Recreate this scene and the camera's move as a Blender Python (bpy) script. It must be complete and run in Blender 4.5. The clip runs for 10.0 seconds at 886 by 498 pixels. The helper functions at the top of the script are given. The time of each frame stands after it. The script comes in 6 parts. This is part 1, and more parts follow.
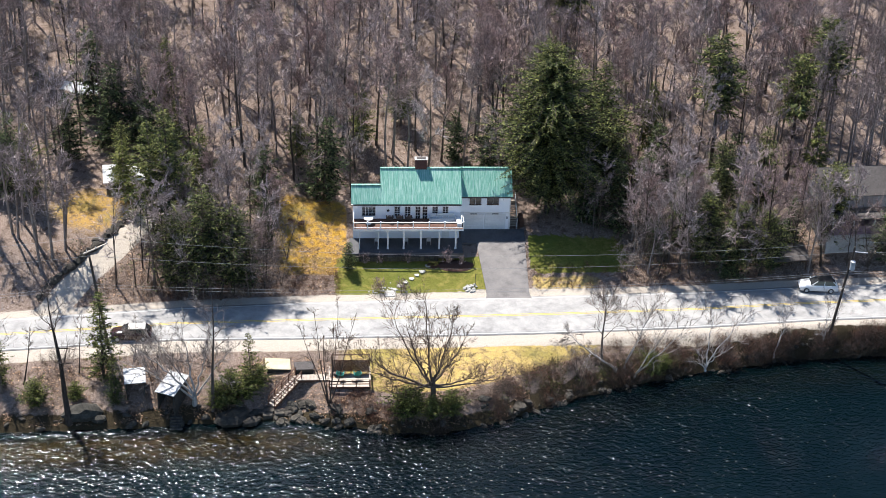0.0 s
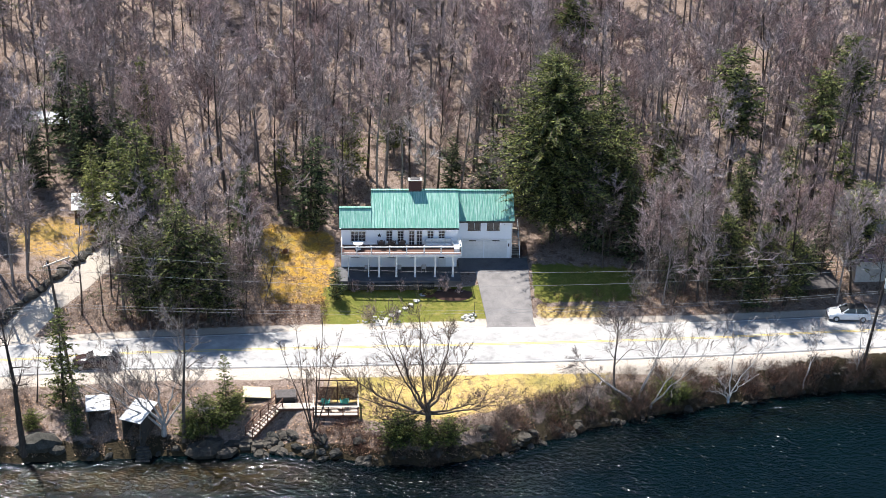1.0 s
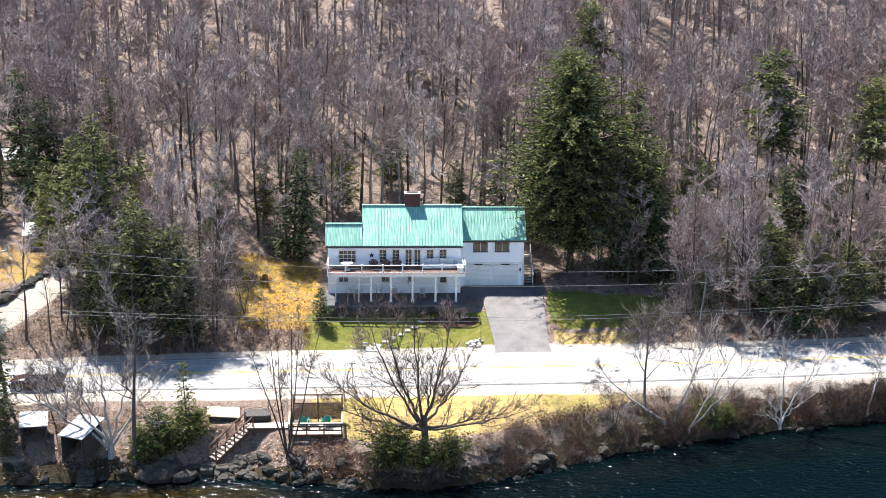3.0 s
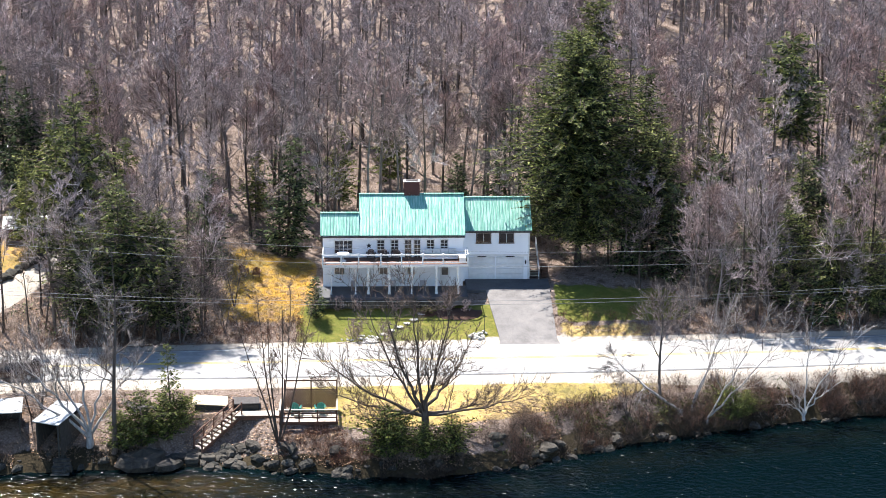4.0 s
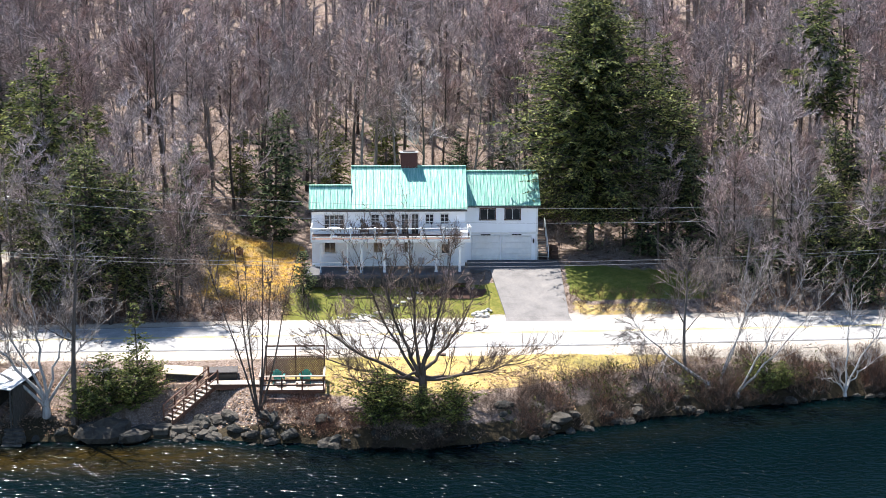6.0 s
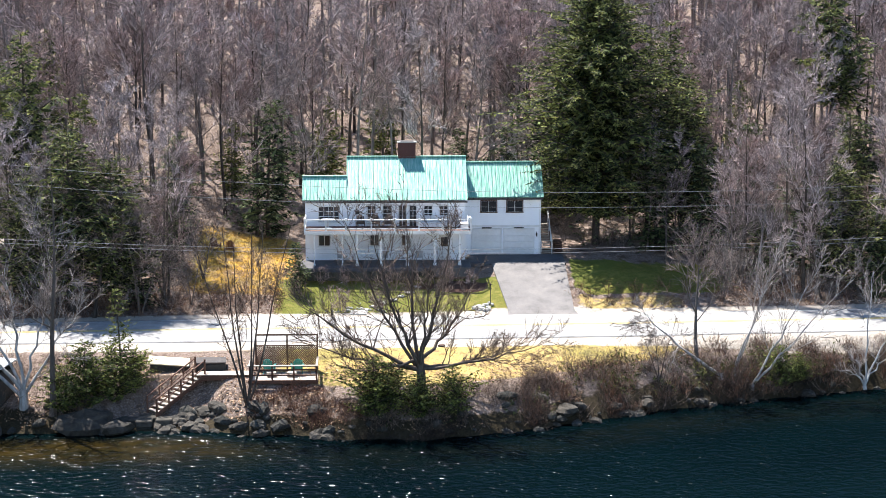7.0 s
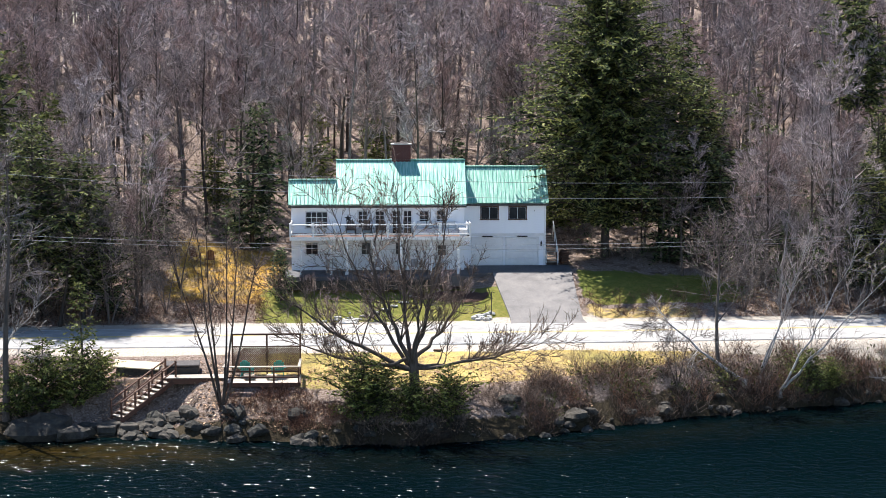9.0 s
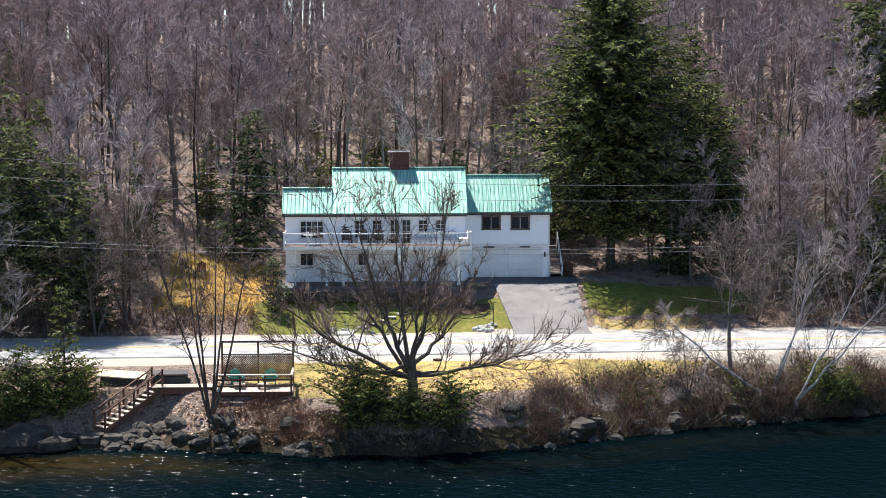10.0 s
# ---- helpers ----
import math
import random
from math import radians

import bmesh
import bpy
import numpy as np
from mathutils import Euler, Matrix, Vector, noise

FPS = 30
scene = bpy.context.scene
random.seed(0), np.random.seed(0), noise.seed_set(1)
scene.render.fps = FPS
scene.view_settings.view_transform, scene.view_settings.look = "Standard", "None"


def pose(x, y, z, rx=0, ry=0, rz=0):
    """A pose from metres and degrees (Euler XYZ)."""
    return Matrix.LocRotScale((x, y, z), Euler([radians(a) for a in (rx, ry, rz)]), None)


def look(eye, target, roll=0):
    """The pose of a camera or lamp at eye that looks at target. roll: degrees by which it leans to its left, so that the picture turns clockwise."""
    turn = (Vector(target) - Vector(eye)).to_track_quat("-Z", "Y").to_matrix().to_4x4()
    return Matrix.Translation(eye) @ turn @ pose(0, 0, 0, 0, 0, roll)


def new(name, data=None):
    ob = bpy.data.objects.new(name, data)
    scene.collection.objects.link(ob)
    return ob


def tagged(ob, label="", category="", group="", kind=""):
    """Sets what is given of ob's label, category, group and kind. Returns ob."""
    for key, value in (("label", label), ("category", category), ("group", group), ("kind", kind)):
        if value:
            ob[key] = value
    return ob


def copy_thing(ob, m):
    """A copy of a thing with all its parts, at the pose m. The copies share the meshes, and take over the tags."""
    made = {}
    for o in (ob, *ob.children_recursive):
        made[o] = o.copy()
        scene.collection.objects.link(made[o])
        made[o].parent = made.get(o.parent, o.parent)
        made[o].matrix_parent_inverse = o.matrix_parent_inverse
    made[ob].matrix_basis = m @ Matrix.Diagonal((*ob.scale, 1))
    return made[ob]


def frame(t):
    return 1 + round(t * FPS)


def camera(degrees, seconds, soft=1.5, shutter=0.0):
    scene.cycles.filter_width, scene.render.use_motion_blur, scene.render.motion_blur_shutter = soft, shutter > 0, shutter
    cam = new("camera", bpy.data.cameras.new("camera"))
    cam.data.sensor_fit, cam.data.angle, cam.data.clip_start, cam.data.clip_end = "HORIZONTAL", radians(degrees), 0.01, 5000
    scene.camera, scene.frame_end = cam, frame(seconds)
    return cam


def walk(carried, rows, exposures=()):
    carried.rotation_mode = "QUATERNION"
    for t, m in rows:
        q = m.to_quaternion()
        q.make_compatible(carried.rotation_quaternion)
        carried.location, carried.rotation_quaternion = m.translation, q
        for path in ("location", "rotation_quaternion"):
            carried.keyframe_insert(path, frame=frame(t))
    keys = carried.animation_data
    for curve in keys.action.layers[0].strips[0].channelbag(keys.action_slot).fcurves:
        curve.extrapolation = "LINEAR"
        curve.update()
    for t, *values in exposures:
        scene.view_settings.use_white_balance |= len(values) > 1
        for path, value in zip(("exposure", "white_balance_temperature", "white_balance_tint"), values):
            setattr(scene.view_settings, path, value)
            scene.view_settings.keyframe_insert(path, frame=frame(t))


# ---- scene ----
cam = camera(29.0, 10.0, soft=0.65)
# seconds, eye, a point ahead, lean
PATH = [
    (0, (-11.393, -172.042, 100.662), (-7.973, -120.622, 69.912), 1.80),
    (0.5, (-11.023, -168.467, 89.790), (-7.453, -115.667, 61.560), 1.70),
    (1, (-9.815, -164.743, 81.165), (-6.485, -110.803, 55.095), 1.40),
    (1.5, (-8.642, -160.686, 73.317), (-5.612, -105.726, 49.467), 1.10),
    (2, (-7.464, -157.528, 66.730), (-4.794, -101.728, 44.830), 0.80),
    (2.5, (-6.938, -154.538, 59.038), (-4.358, -97.988, 39.118), 0.70),
    (4, (-6.239, -146.045, 42.611), (-3.749, -88.175, 27.011), 0.40),
    (4.5, (-6.004, -143.520, 38.229), (-3.574, -85.320, 23.829), 0.30),
    (5, (-5.621, -140.855, 34.353), (-3.251, -82.415, 21.003), 0.20),
    (5.5, (-5.568, -138.453, 31.282), (-3.198, -79.833, 18.772), 0.20),
    (7, (-5.180, -131.260, 23.969), (-2.810, -72.220, 13.589), 0.10),
    (7.5, (-5.311, -128.843, 21.899), (-2.761, -69.683, 12.209), 0.10),
    (8, (-4.883, -126.615, 19.932), (-2.483, -67.335, 11.052), 0.10),
    (8.5, (-4.529, -124.398, 18.338), (-2.219, -64.998, 10.208), -0.00),
    (9, (-4.346, -122.439, 16.591), (-2.096, -62.949, 9.331), -0.00),
    (9.5, (-4.071, -120.328, 15.169), (-1.911, -60.718, 8.659), -0.20),
    (10, (-4.106, -118.325, 13.903), (-1.886, -58.625, 8.113), -0.10),
]
walk(cam, [(t, look(eye, target, roll)) for t, eye, target, roll in PATH],
     [(0.0, 0.95), (1.0, 1.17), (2.5, 1.4), (4.5, 1.44), (7.5, 1.42), (10.0, 1.06)])

# ---- light ----
SUN_DIR = Vector((-0.49, 0.80, 1.75)).normalized()
world = bpy.data.worlds.new("sky_world")
scene.world = world
world.use_nodes = True
wn = world.node_tree.nodes
wn.clear()
sky = wn.new("ShaderNodeTexSky")
sky.sky_type = 'NISHITA'
sky.sun_disc = False
sky.sun_elevation = math.asin(SUN_DIR.z)
sky.sun_rotation = math.atan2(SUN_DIR.x, SUN_DIR.y)
sky.air_density, sky.dust_density, sky.ozone_density = 1.0, 0.0, 4.0
bg = wn.new("ShaderNodeBackground")
bg.inputs["Strength"].default_value = 0.092
wo = wn.new("ShaderNodeOutputWorld")
world.node_tree.links.new(sky.outputs[0], bg.inputs[0])
world.node_tree.links.new(bg.outputs[0], wo.inputs[0])
sun_data = bpy.data.lights.new("sun", 'SUN')
sun_data.energy = 5.0
sun_data.angle = radians(0.5)
sun_data.color = (1.0, 0.96, 0.915)
sun = new("sun", sun_data)
sun.matrix_world = look(SUN_DIR * 100, (0, 0, 0))

# ---- materials ----


class Mat:
    """A small builder for node materials."""

    def __init__(self, name, rough=0.8, metal=0.0, spec=0.4):
        self.m = bpy.data.materials.new(name)
        self.m.use_nodes = True
        self.t = self.m.node_tree
        self.b = self.t.nodes["Principled BSDF"]
        self.b.inputs["Roughness"].default_value = rough
        self.b.inputs["Metallic"].default_value = metal
        self.b.inputs["Specular IOR Level"].default_value = spec
        self.co = self.t.nodes.new("ShaderNodeTexCoord").outputs["Object"]

    def world_co(self):
        self.co = self.t.nodes.new("ShaderNodeNewGeometry").outputs["Position"]
        return self

    def link(self, a, b):
        self.t.links.new(a, b)

    def noise(self, scale, detail=4.0, rough=0.6, stretch=None, distort=0.0):
        n = self.t.nodes.new("ShaderNodeTexNoise")
        n.inputs["Scale"].default_value = scale
        n.inputs["Detail"].default_value = detail
        n.inputs["Roughness"].default_value = rough
        n.inputs["Distortion"].default_value = distort
        co = self.co
        if stretch:
            mp = self.t.nodes.new("ShaderNodeMapping")
            mp.inputs["Scale"].default_value = stretch
            self.link(co, mp.inputs[0])
            co = mp.outputs[0]
        self.link(co, n.inputs["Vector"])
        return n.outputs["Fac"]

    def ramp(self, fac, stops):
        r = self.t.nodes.new("ShaderNodeValToRGB")
        e = r.color_ramp.elements
        while len(e) < len(stops):
            e.new(0.5)
        for el, (p, c) in zip(e, stops):
            el.position = p
            el.color = (*c, 1) if len(c) == 3 else c
        self.link(fac, r.inputs[0])
        return r.outputs[0]

    def mix(self, a, b, fac, kind='MIX'):
        n = self.t.nodes.new("ShaderNodeMix")
        n.data_type = 'RGBA'
        n.blend_type = kind
        for sock, v in ((n.inputs[0], fac), (n.inputs[6], a), (n.inputs[7], b)):
            if isinstance(v, (int, float)):
                sock.default_value = v
            elif isinstance(v, tuple):
                sock.default_value = (*v, 1)
            else:
                self.link(v, sock)
        return n.outputs[2]

    def math(self, op, a, b=0.0):
        n = self.t.nodes.new("ShaderNodeMath")
        n.operation = op
        for sock, v in zip(n.inputs, (a, b)):
            if isinstance(v, (int, float)):
                sock.default_value = v
            else:
                self.link(v, sock)
        return n.outputs[0]

    def step(self, v, lo, hi):
        n = self.t.nodes.new("ShaderNodeMapRange")
        n.interpolation_type = 'SMOOTHSTEP'
        self.link(v, n.inputs[0])
        n.inputs[1].default_value, n.inputs[2].default_value = lo, hi
        return n.outputs[0]

    def attr(self, name):
        n = self.t.nodes.new("ShaderNodeAttribute")
        n.attribute_name = name
        return n.outputs["Fac"]

    def random(self):
        return self.t.nodes.new("ShaderNodeObjectInfo").outputs["Random"]

    def island(self):
        return self.t.nodes.new("ShaderNodeNewGeometry").outputs["Random Per Island"]

    def colour(self, c):
        if isinstance(c, tuple):
            self.b.inputs["Base Color"].default_value = (*c, 1)
        else:
            self.link(c, self.b.inputs["Base Color"])
        return self

    def gloss(self, rough, amount):
        """A clear reflecting skin over the body colour."""
        out = next(n for n in self.t.nodes if n.type == 'OUTPUT_MATERIAL')
        gl, mx = self.t.nodes.new("ShaderNodeBsdfGlossy"), self.t.nodes.new("ShaderNodeMixShader")
        gl.inputs["Roughness"].default_value = rough
        gl.inputs["Color"].default_value = (0.9, 0.97, 1.0, 1)
        bump = next(n for n in self.t.nodes if n.type == 'BUMP')
        self.link(bump.outputs[0], gl.inputs["Normal"])
        mx.inputs[0].default_value = amount
        self.link(self.b.outputs[0], mx.inputs[1])
        self.link(gl.outputs[0], mx.inputs[2])
        self.link(mx.outputs[0], out.inputs[0])
        return self

    def translucent(self, c, amount):
        """Lets part of the light through thin leaves."""
        out = next(n for n in self.t.nodes if n.type == 'OUTPUT_MATERIAL')
        tr, mx = self.t.nodes.new("ShaderNodeBsdfTranslucent"), self.t.nodes.new("ShaderNodeMixShader")
        self.link(c, tr.inputs[0])
        mx.inputs[0].default_value = amount
        self.link(self.b.outputs[0], mx.inputs[1])
        self.link(tr.outputs[0], mx.inputs[2])
        self.link(mx.outputs[0], out.inputs[0])
        return self

    def bump(self, h, strength=0.4, distance=0.02):
        n = self.t.nodes.new("ShaderNodeBump")
        n.inputs["Strength"].default_value = strength
        n.inputs["Distance"].default_value = distance
        self.link(h, n.inputs["Height"])
        self.link(n.outputs[0], self.b.inputs["Normal"])
        return self


def simple(name, c1, c2, scale=6.0, rough=0.8, bump=0.3, dist=0.01, stretch=None, metal=0.0, spec=0.4, vary=0.0, detail=5.0):
    """Two colours mixed by noise, with a coarse second scale and fine relief."""
    m = Mat(name, rough, metal, spec)
    n = m.noise(scale, detail, 0.65, stretch)
    big = m.noise(scale * 0.13, 2.0)
    col = m.ramp(n, [(0.3, c1), (0.7, c2)])
    col = m.mix(col, m.ramp(big, [(0.3, (0.72, 0.72, 0.72)), (0.7, (1.0, 1.0, 1.0))]), 0.6, 'MULTIPLY')
    if vary:
        lo = (1 - vary,) * 3
        col = m.mix(col, m.ramp(m.random(), [(0.0, lo), (1.0, (1.0, 1.0, 1.0))]), 1.0, 'MULTIPLY')
    m.colour(col).bump(n, bump, dist)
    return m.m


# ground: forest litter, lawn, dry yellow grass, bare earth with bank shade, and gravel, by soft masks
def ground_material():
    m = Mat("ground_cover", 0.95, spec=0.15).world_co()
    fine, mid, big = m.noise(9.0, 6, 0.7), m.noise(1.3, 5, 0.65), m.noise(0.13, 3)
    litter = m.ramp(fine, [(0.28, (0.05, 0.032, 0.023)), (0.5, (0.20, 0.148, 0.12)), (0.72, (0.47, 0.385, 0.33))])
    litter = m.mix(litter, (0.075, 0.05, 0.034), m.math('MULTIPLY', m.step(mid, 0.5, 0.64), 0.8))
    green = m.ramp(fine, [(0.25, (0.055, 0.064, 0.012)), (0.6, (0.16, 0.158, 0.032)), (0.8, (0.29, 0.26, 0.085))])
    green = m.mix(green, (0.25, 0.21, 0.06), m.math('MULTIPLY', m.step(mid, 0.45, 0.7), 0.75))
    green = m.mix(green, (0.10, 0.125, 0.024), m.math('MULTIPLY', m.step(big, 0.45, 0.65), 0.6))
    dry = m.ramp(fine, [(0.25, (0.20, 0.105, 0.02)), (0.55, (0.46, 0.27, 0.045)), (0.8, (0.62, 0.43, 0.12))])
    dry = m.mix(dry, litter, m.math('MULTIPLY', m.step(mid, 0.42, 0.62), 0.8))
    dry = m.mix(dry, green, m.math('MULTIPLY', m.step(big, 0.46, 0.62), 0.5))
    straw = m.ramp(fine, [(0.25, (0.25, 0.165, 0.055)), (0.55, (0.50, 0.365, 0.125)), (0.8, (0.68, 0.55, 0.26))])
    straw = m.mix(straw, litter, m.math('MULTIPLY', m.step(mid, 0.45, 0.66), 0.7))
    straw = m.mix(straw, green, m.math('MULTIPLY', m.step(big, 0.48, 0.62), 0.45))
    sand = m.ramp(fine, [(0.25, (0.28, 0.235, 0.185)), (0.7, (0.52, 0.465, 0.40))])
    # near-black mud tone, with the shade among the bank rocks put into it
    mud_shade = m.ramp(fine, [(0.3, (0.014, 0.011, 0.007)), (0.7, (0.06, 0.045, 0.024))])
    edge = m.math('MULTIPLY', m.math('SUBTRACT', mid, 0.5), 1.1)
    col = litter
    for layer, name in ((dry, "dry"), (straw, "straw"), (green, "lawn"), (sand, "gravel"), (mud_shade, "mud_shade")):
        a = m.math('ADD', m.attr(name), m.math('MULTIPLY', edge, 1.0 if name != "gravel" else 0.7))
        col = m.mix(col, layer, m.step(a, 0.38, 0.62))
    m.colour(col).bump(m.math('ADD', fine, m.math('MULTIPLY', mid, 2.0)), 0.9, 0.08)
    return m.m


def asphalt_material(name, lo, hi):
    m = Mat(name, 0.85, spec=0.3).world_co()
    fine, mid = m.noise(30.0, 4, 0.7), m.noise(0.7, 5, 0.7, (1, 1, 1))
    col = m.ramp(fine, [(0.3, lo), (0.7, hi)])
    col = m.mix(col, m.ramp(mid, [(0.28, (0.55, 0.54, 0.54)), (0.5, (0.95, 0.94, 0.93)), (0.72, (1.3, 1.27, 1.22))]), 0.8, 'MULTIPLY')
    m.colour(col).bump(fine, 0.3, 0.01)
    return m.m


def water_material():
    m = Mat("lake_water", 0.16, spec=0.5).world_co()
    deep = m.ramp(m.noise(0.05, 2), [(0.3, (0.0003, 0.0023, 0.0030)), (0.7, (0.0008, 0.0047, 0.0054))])
    col = m.mix(deep, m.ramp(m.noise(0.6, 4), [(0.3, (0.030, 0.019, 0.0045)), (0.7, (0.007, 0.007, 0.003))]), m.attr("shallow"))
    a = m.noise(1.9, 0, 0.5, (0.9, 1.5, 1.0), 0.6)
    b = m.noise(4.6, 0, 0.5, (0.9, 1.4, 1.0), 0.5)
    h = m.math('ADD', a, m.math('MULTIPLY', b, 0.36))
    m.colour(col).bump(h, 1.0, 0.138)
    m.b.inputs["Specular IOR Level"].default_value = 0.0
    m.gloss(0.10, 0.026)
    return m.m


def metal_roof_material():
    m = Mat("green_metal_roof", 0.46, 0.3, 1.0)
    n = m.noise(3.0, 4, 0.6, (1, 0.25, 0.25))
    s = m.noise(14.0, 3, 0.6, (1, 0.06, 0.06))
    col = m.ramp(n, [(0.25, (0.085, 0.29, 0.205)), (0.75, (0.165, 0.42, 0.32))])
    # near-white streaks put the sun's glancing sheen into the roof colour
    col = m.mix(col, (0.46, 0.64, 0.56), m.math('MULTIPLY', m.step(s, 0.42, 0.64), 0.7))
    m.colour(col).bump(s, 0.1, 0.005)
    return m.m


def siding_material():
    m = Mat("white_siding", 0.6, spec=0.3)
    n = m.noise(2.2, 4, 0.6, (1, 1, 3))
    col = m.ramp(n, [(0.3, (0.86, 0.87, 0.89)), (0.7, (0.90, 0.91, 0.93))])
    m.colour(col).bump(m.noise(20, 2), 0.05, 0.004)
    return m.m


def needle_material(name, dark, light):
    m = Mat(name, 0.75, spec=0.2)
    col = m.ramp(m.island(), [(0.0, tuple(a * 0.6 for a in dark)), (0.45, tuple(a * 0.75 + b * 0.25 for a, b in zip(dark, light))), (1.0, tuple(b * 1.25 for b in light))])
    col = m.mix(col, m.ramp(m.random(), [(0.0, (0.7, 0.72, 0.7)), (1.0, (1.1, 1.08, 1.0))]), 1.0, 'MULTIPLY')
    col = m.mix(col, m.ramp(m.noise(0.5, 3), [(0.3, (0.75, 0.8, 0.8)), (0.7, (1.1, 1.05, 0.9))]), 0.7, 'MULTIPLY')
    m.colour(col).translucent(col, 0.28)
    return m.m


def bark_material(name, lo, hi):
    m = Mat(name, 0.9, spec=0.15)
    n = m.noise(5.0, 5, 0.7, (1, 1, 0.25))
    col = m.ramp(n, [(0.3, lo), (0.7, hi)])
    col = m.mix(col, m.ramp(m.random(), [(0.0, (0.65, 0.63, 0.62)), (0.5, (0.9, 0.86, 0.84)), (1.0, (1.08, 1.08, 1.08))]), 1.0, 'MULTIPLY')
    m.colour(col).bump(n, 0.6, 0.03)
    return m.m


def twig_material(name, lo, hi):
    m = Mat(name, 0.85, spec=0.2)
    lo = tuple(a * 0.7 for a in lo)
    mid = tuple(a * 0.62 + b * 0.38 for a, b in zip(lo, hi))
    hi = tuple(min(0.8, b * 1.15) for b in hi)
    col = m.ramp(m.island(), [(0.0, lo), (0.55, mid), (1.0, hi)])
    col = m.mix(col, m.ramp(m.random(), [(0.0, (0.72, 0.69, 0.67)), (0.5, (1.0, 0.93, 0.88)), (1.0, (1.15, 1.13, 1.1))]), 1.0, 'MULTIPLY')
    m.colour(col)
    return m.m


def glass_material():
    m = Mat("window_glass", 0.04, spec=0.6)
    m.colour(m.ramp(m.noise(0.8, 2), [(0.3, (0.015, 0.017, 0.02)), (0.7, (0.05, 0.052, 0.055))]))
    return m.m


M_GROUND = ground_material()
M_ROAD = asphalt_material("sunbleached_asphalt", (0.25, 0.245, 0.24), (0.39, 0.38, 0.365))
M_DRIVE = asphalt_material("driveway_asphalt", (0.125, 0.118, 0.115), (0.255, 0.238, 0.228))
# dark asphalt tone that also carries the shade of house and deck
M_APRON = asphalt_material("shade_dark_paving", (0.07, 0.07, 0.075), (0.12, 0.12, 0.125))
M_WATER = water_material()
M_ROOF = metal_roof_material()
M_SIDING = siding_material()
M_WHITE = simple("white_paint", (0.74, 0.74, 0.73), (0.84, 0.84, 0.83), 3.0, 0.5, 0.05)
M_OFFWHITE = simple("weathered_white_paint", (0.60, 0.60, 0.59), (0.76, 0.76, 0.74), 4.0, 0.6, 0.1)
M_GLASS = glass_material()
M_BRICK = simple("chimney_brick", (0.075, 0.035, 0.032), (0.16, 0.07, 0.058), 14.0, 0.9, 0.5)
M_CONCRETE = simple("concrete", (0.40, 0.39, 0.38), (0.56, 0.55, 0.53), 6.0, 0.9, 0.3)
M_BROWNWOOD = simple("brown_deck_wood", (0.10, 0.045, 0.030), (0.20, 0.10, 0.065), 8.0, 0.75, 0.3, stretch=(0.3, 3, 3), vary=0.3)
M_GREYWOOD = simple("dark_weathered_wood", (0.03, 0.027, 0.024), (0.09, 0.08, 0.07), 6.0, 0.85, 0.3, stretch=(3, 3, 0.4))
M_PALEWOOD = simple("weathered_pale_wood", (0.42, 0.35, 0.28), (0.60, 0.52, 0.44), 8.0, 0.8, 0.3, stretch=(0.4, 3, 3), vary=0.25)
M_TANBOARD = simple("tan_painted_board", (0.50, 0.42, 0.27), (0.62, 0.53, 0.36), 3.0, 0.7, 0.15)
M_BLACK = simple("black_plastic", (0.012, 0.012, 0.013), (0.03, 0.03, 0.03), 5.0, 0.5, 0.1)
M_TEAL = simple("teal_painted_chair", (0.02, 0.22, 0.19), (0.04, 0.33, 0.28), 6.0, 0.55, 0.1)
M_DARKWOOD = simple("dark_brown_wood", (0.06, 0.03, 0.02), (0.13, 0.065, 0.04), 8.0, 0.75, 0.2)
M_ROCK = simple("grey_granite", (0.022, 0.019, 0.015), (0.13, 0.112, 0.09), 2.6, 0.9, 0.9, 0.08, vary=0.45)
M_PALEROCK = simple("pale_field_stone", (0.40, 0.38, 0.35), (0.66, 0.64, 0.60), 4.0, 0.9, 0.6, 0.03, vary=0.25)
M_MULCH = simple("red_bark_mulch", (0.045, 0.022, 0.015), (0.12, 0.06, 0.04), 14.0, 0.95, 0.9, 0.04)
M_YELLOW = simple("worn_yellow_paint", (0.58, 0.40, 0.05), (0.70, 0.52, 0.13), 4.0, 0.7, 0.1)
M_ROADWHITE = simple("worn_white_paint", (0.55, 0.55, 0.53), (0.74, 0.74, 0.72), 4.0, 0.7, 0.1)
M_BARK = bark_material("grey_brown_bark", (0.10, 0.085, 0.075), (0.34, 0.30, 0.28))
M_BARKDARK = bark_material("dark_bark", (0.045, 0.036, 0.030), (0.12, 0.10, 0.085))
M_BARKMID = bark_material("weathered_bark", (0.07, 0.055, 0.046), (0.20, 0.165, 0.14))
M_BIRCH = bark_material("white_birch_bark", (0.26, 0.245, 0.235), (0.70, 0.68, 0.66))
M_TWIG = twig_material("bare_twigs", (0.15, 0.12, 0.117), (0.69, 0.605, 0.605))
M_TWIGRED = twig_material("reddish_budding_twigs", (0.16, 0.108, 0.096), (0.66, 0.525, 0.51))
M_TWIGGREY = twig_material("silvery_twigs", (0.07, 0.057, 0.051), (0.37, 0.315, 0.29))
# paler copy of the grey twigs, with strong sunlight put into the tone
M_TWIGPALE = twig_material("pale_sunlit_twigs", (0.16, 0.135, 0.125), (0.52, 0.475, 0.45))
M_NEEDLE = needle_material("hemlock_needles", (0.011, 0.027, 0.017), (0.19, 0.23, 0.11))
# brighter copy of the hemlock needles, sunlight on the crowns put into the colour
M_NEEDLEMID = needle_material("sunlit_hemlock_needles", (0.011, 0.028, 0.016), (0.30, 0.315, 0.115))
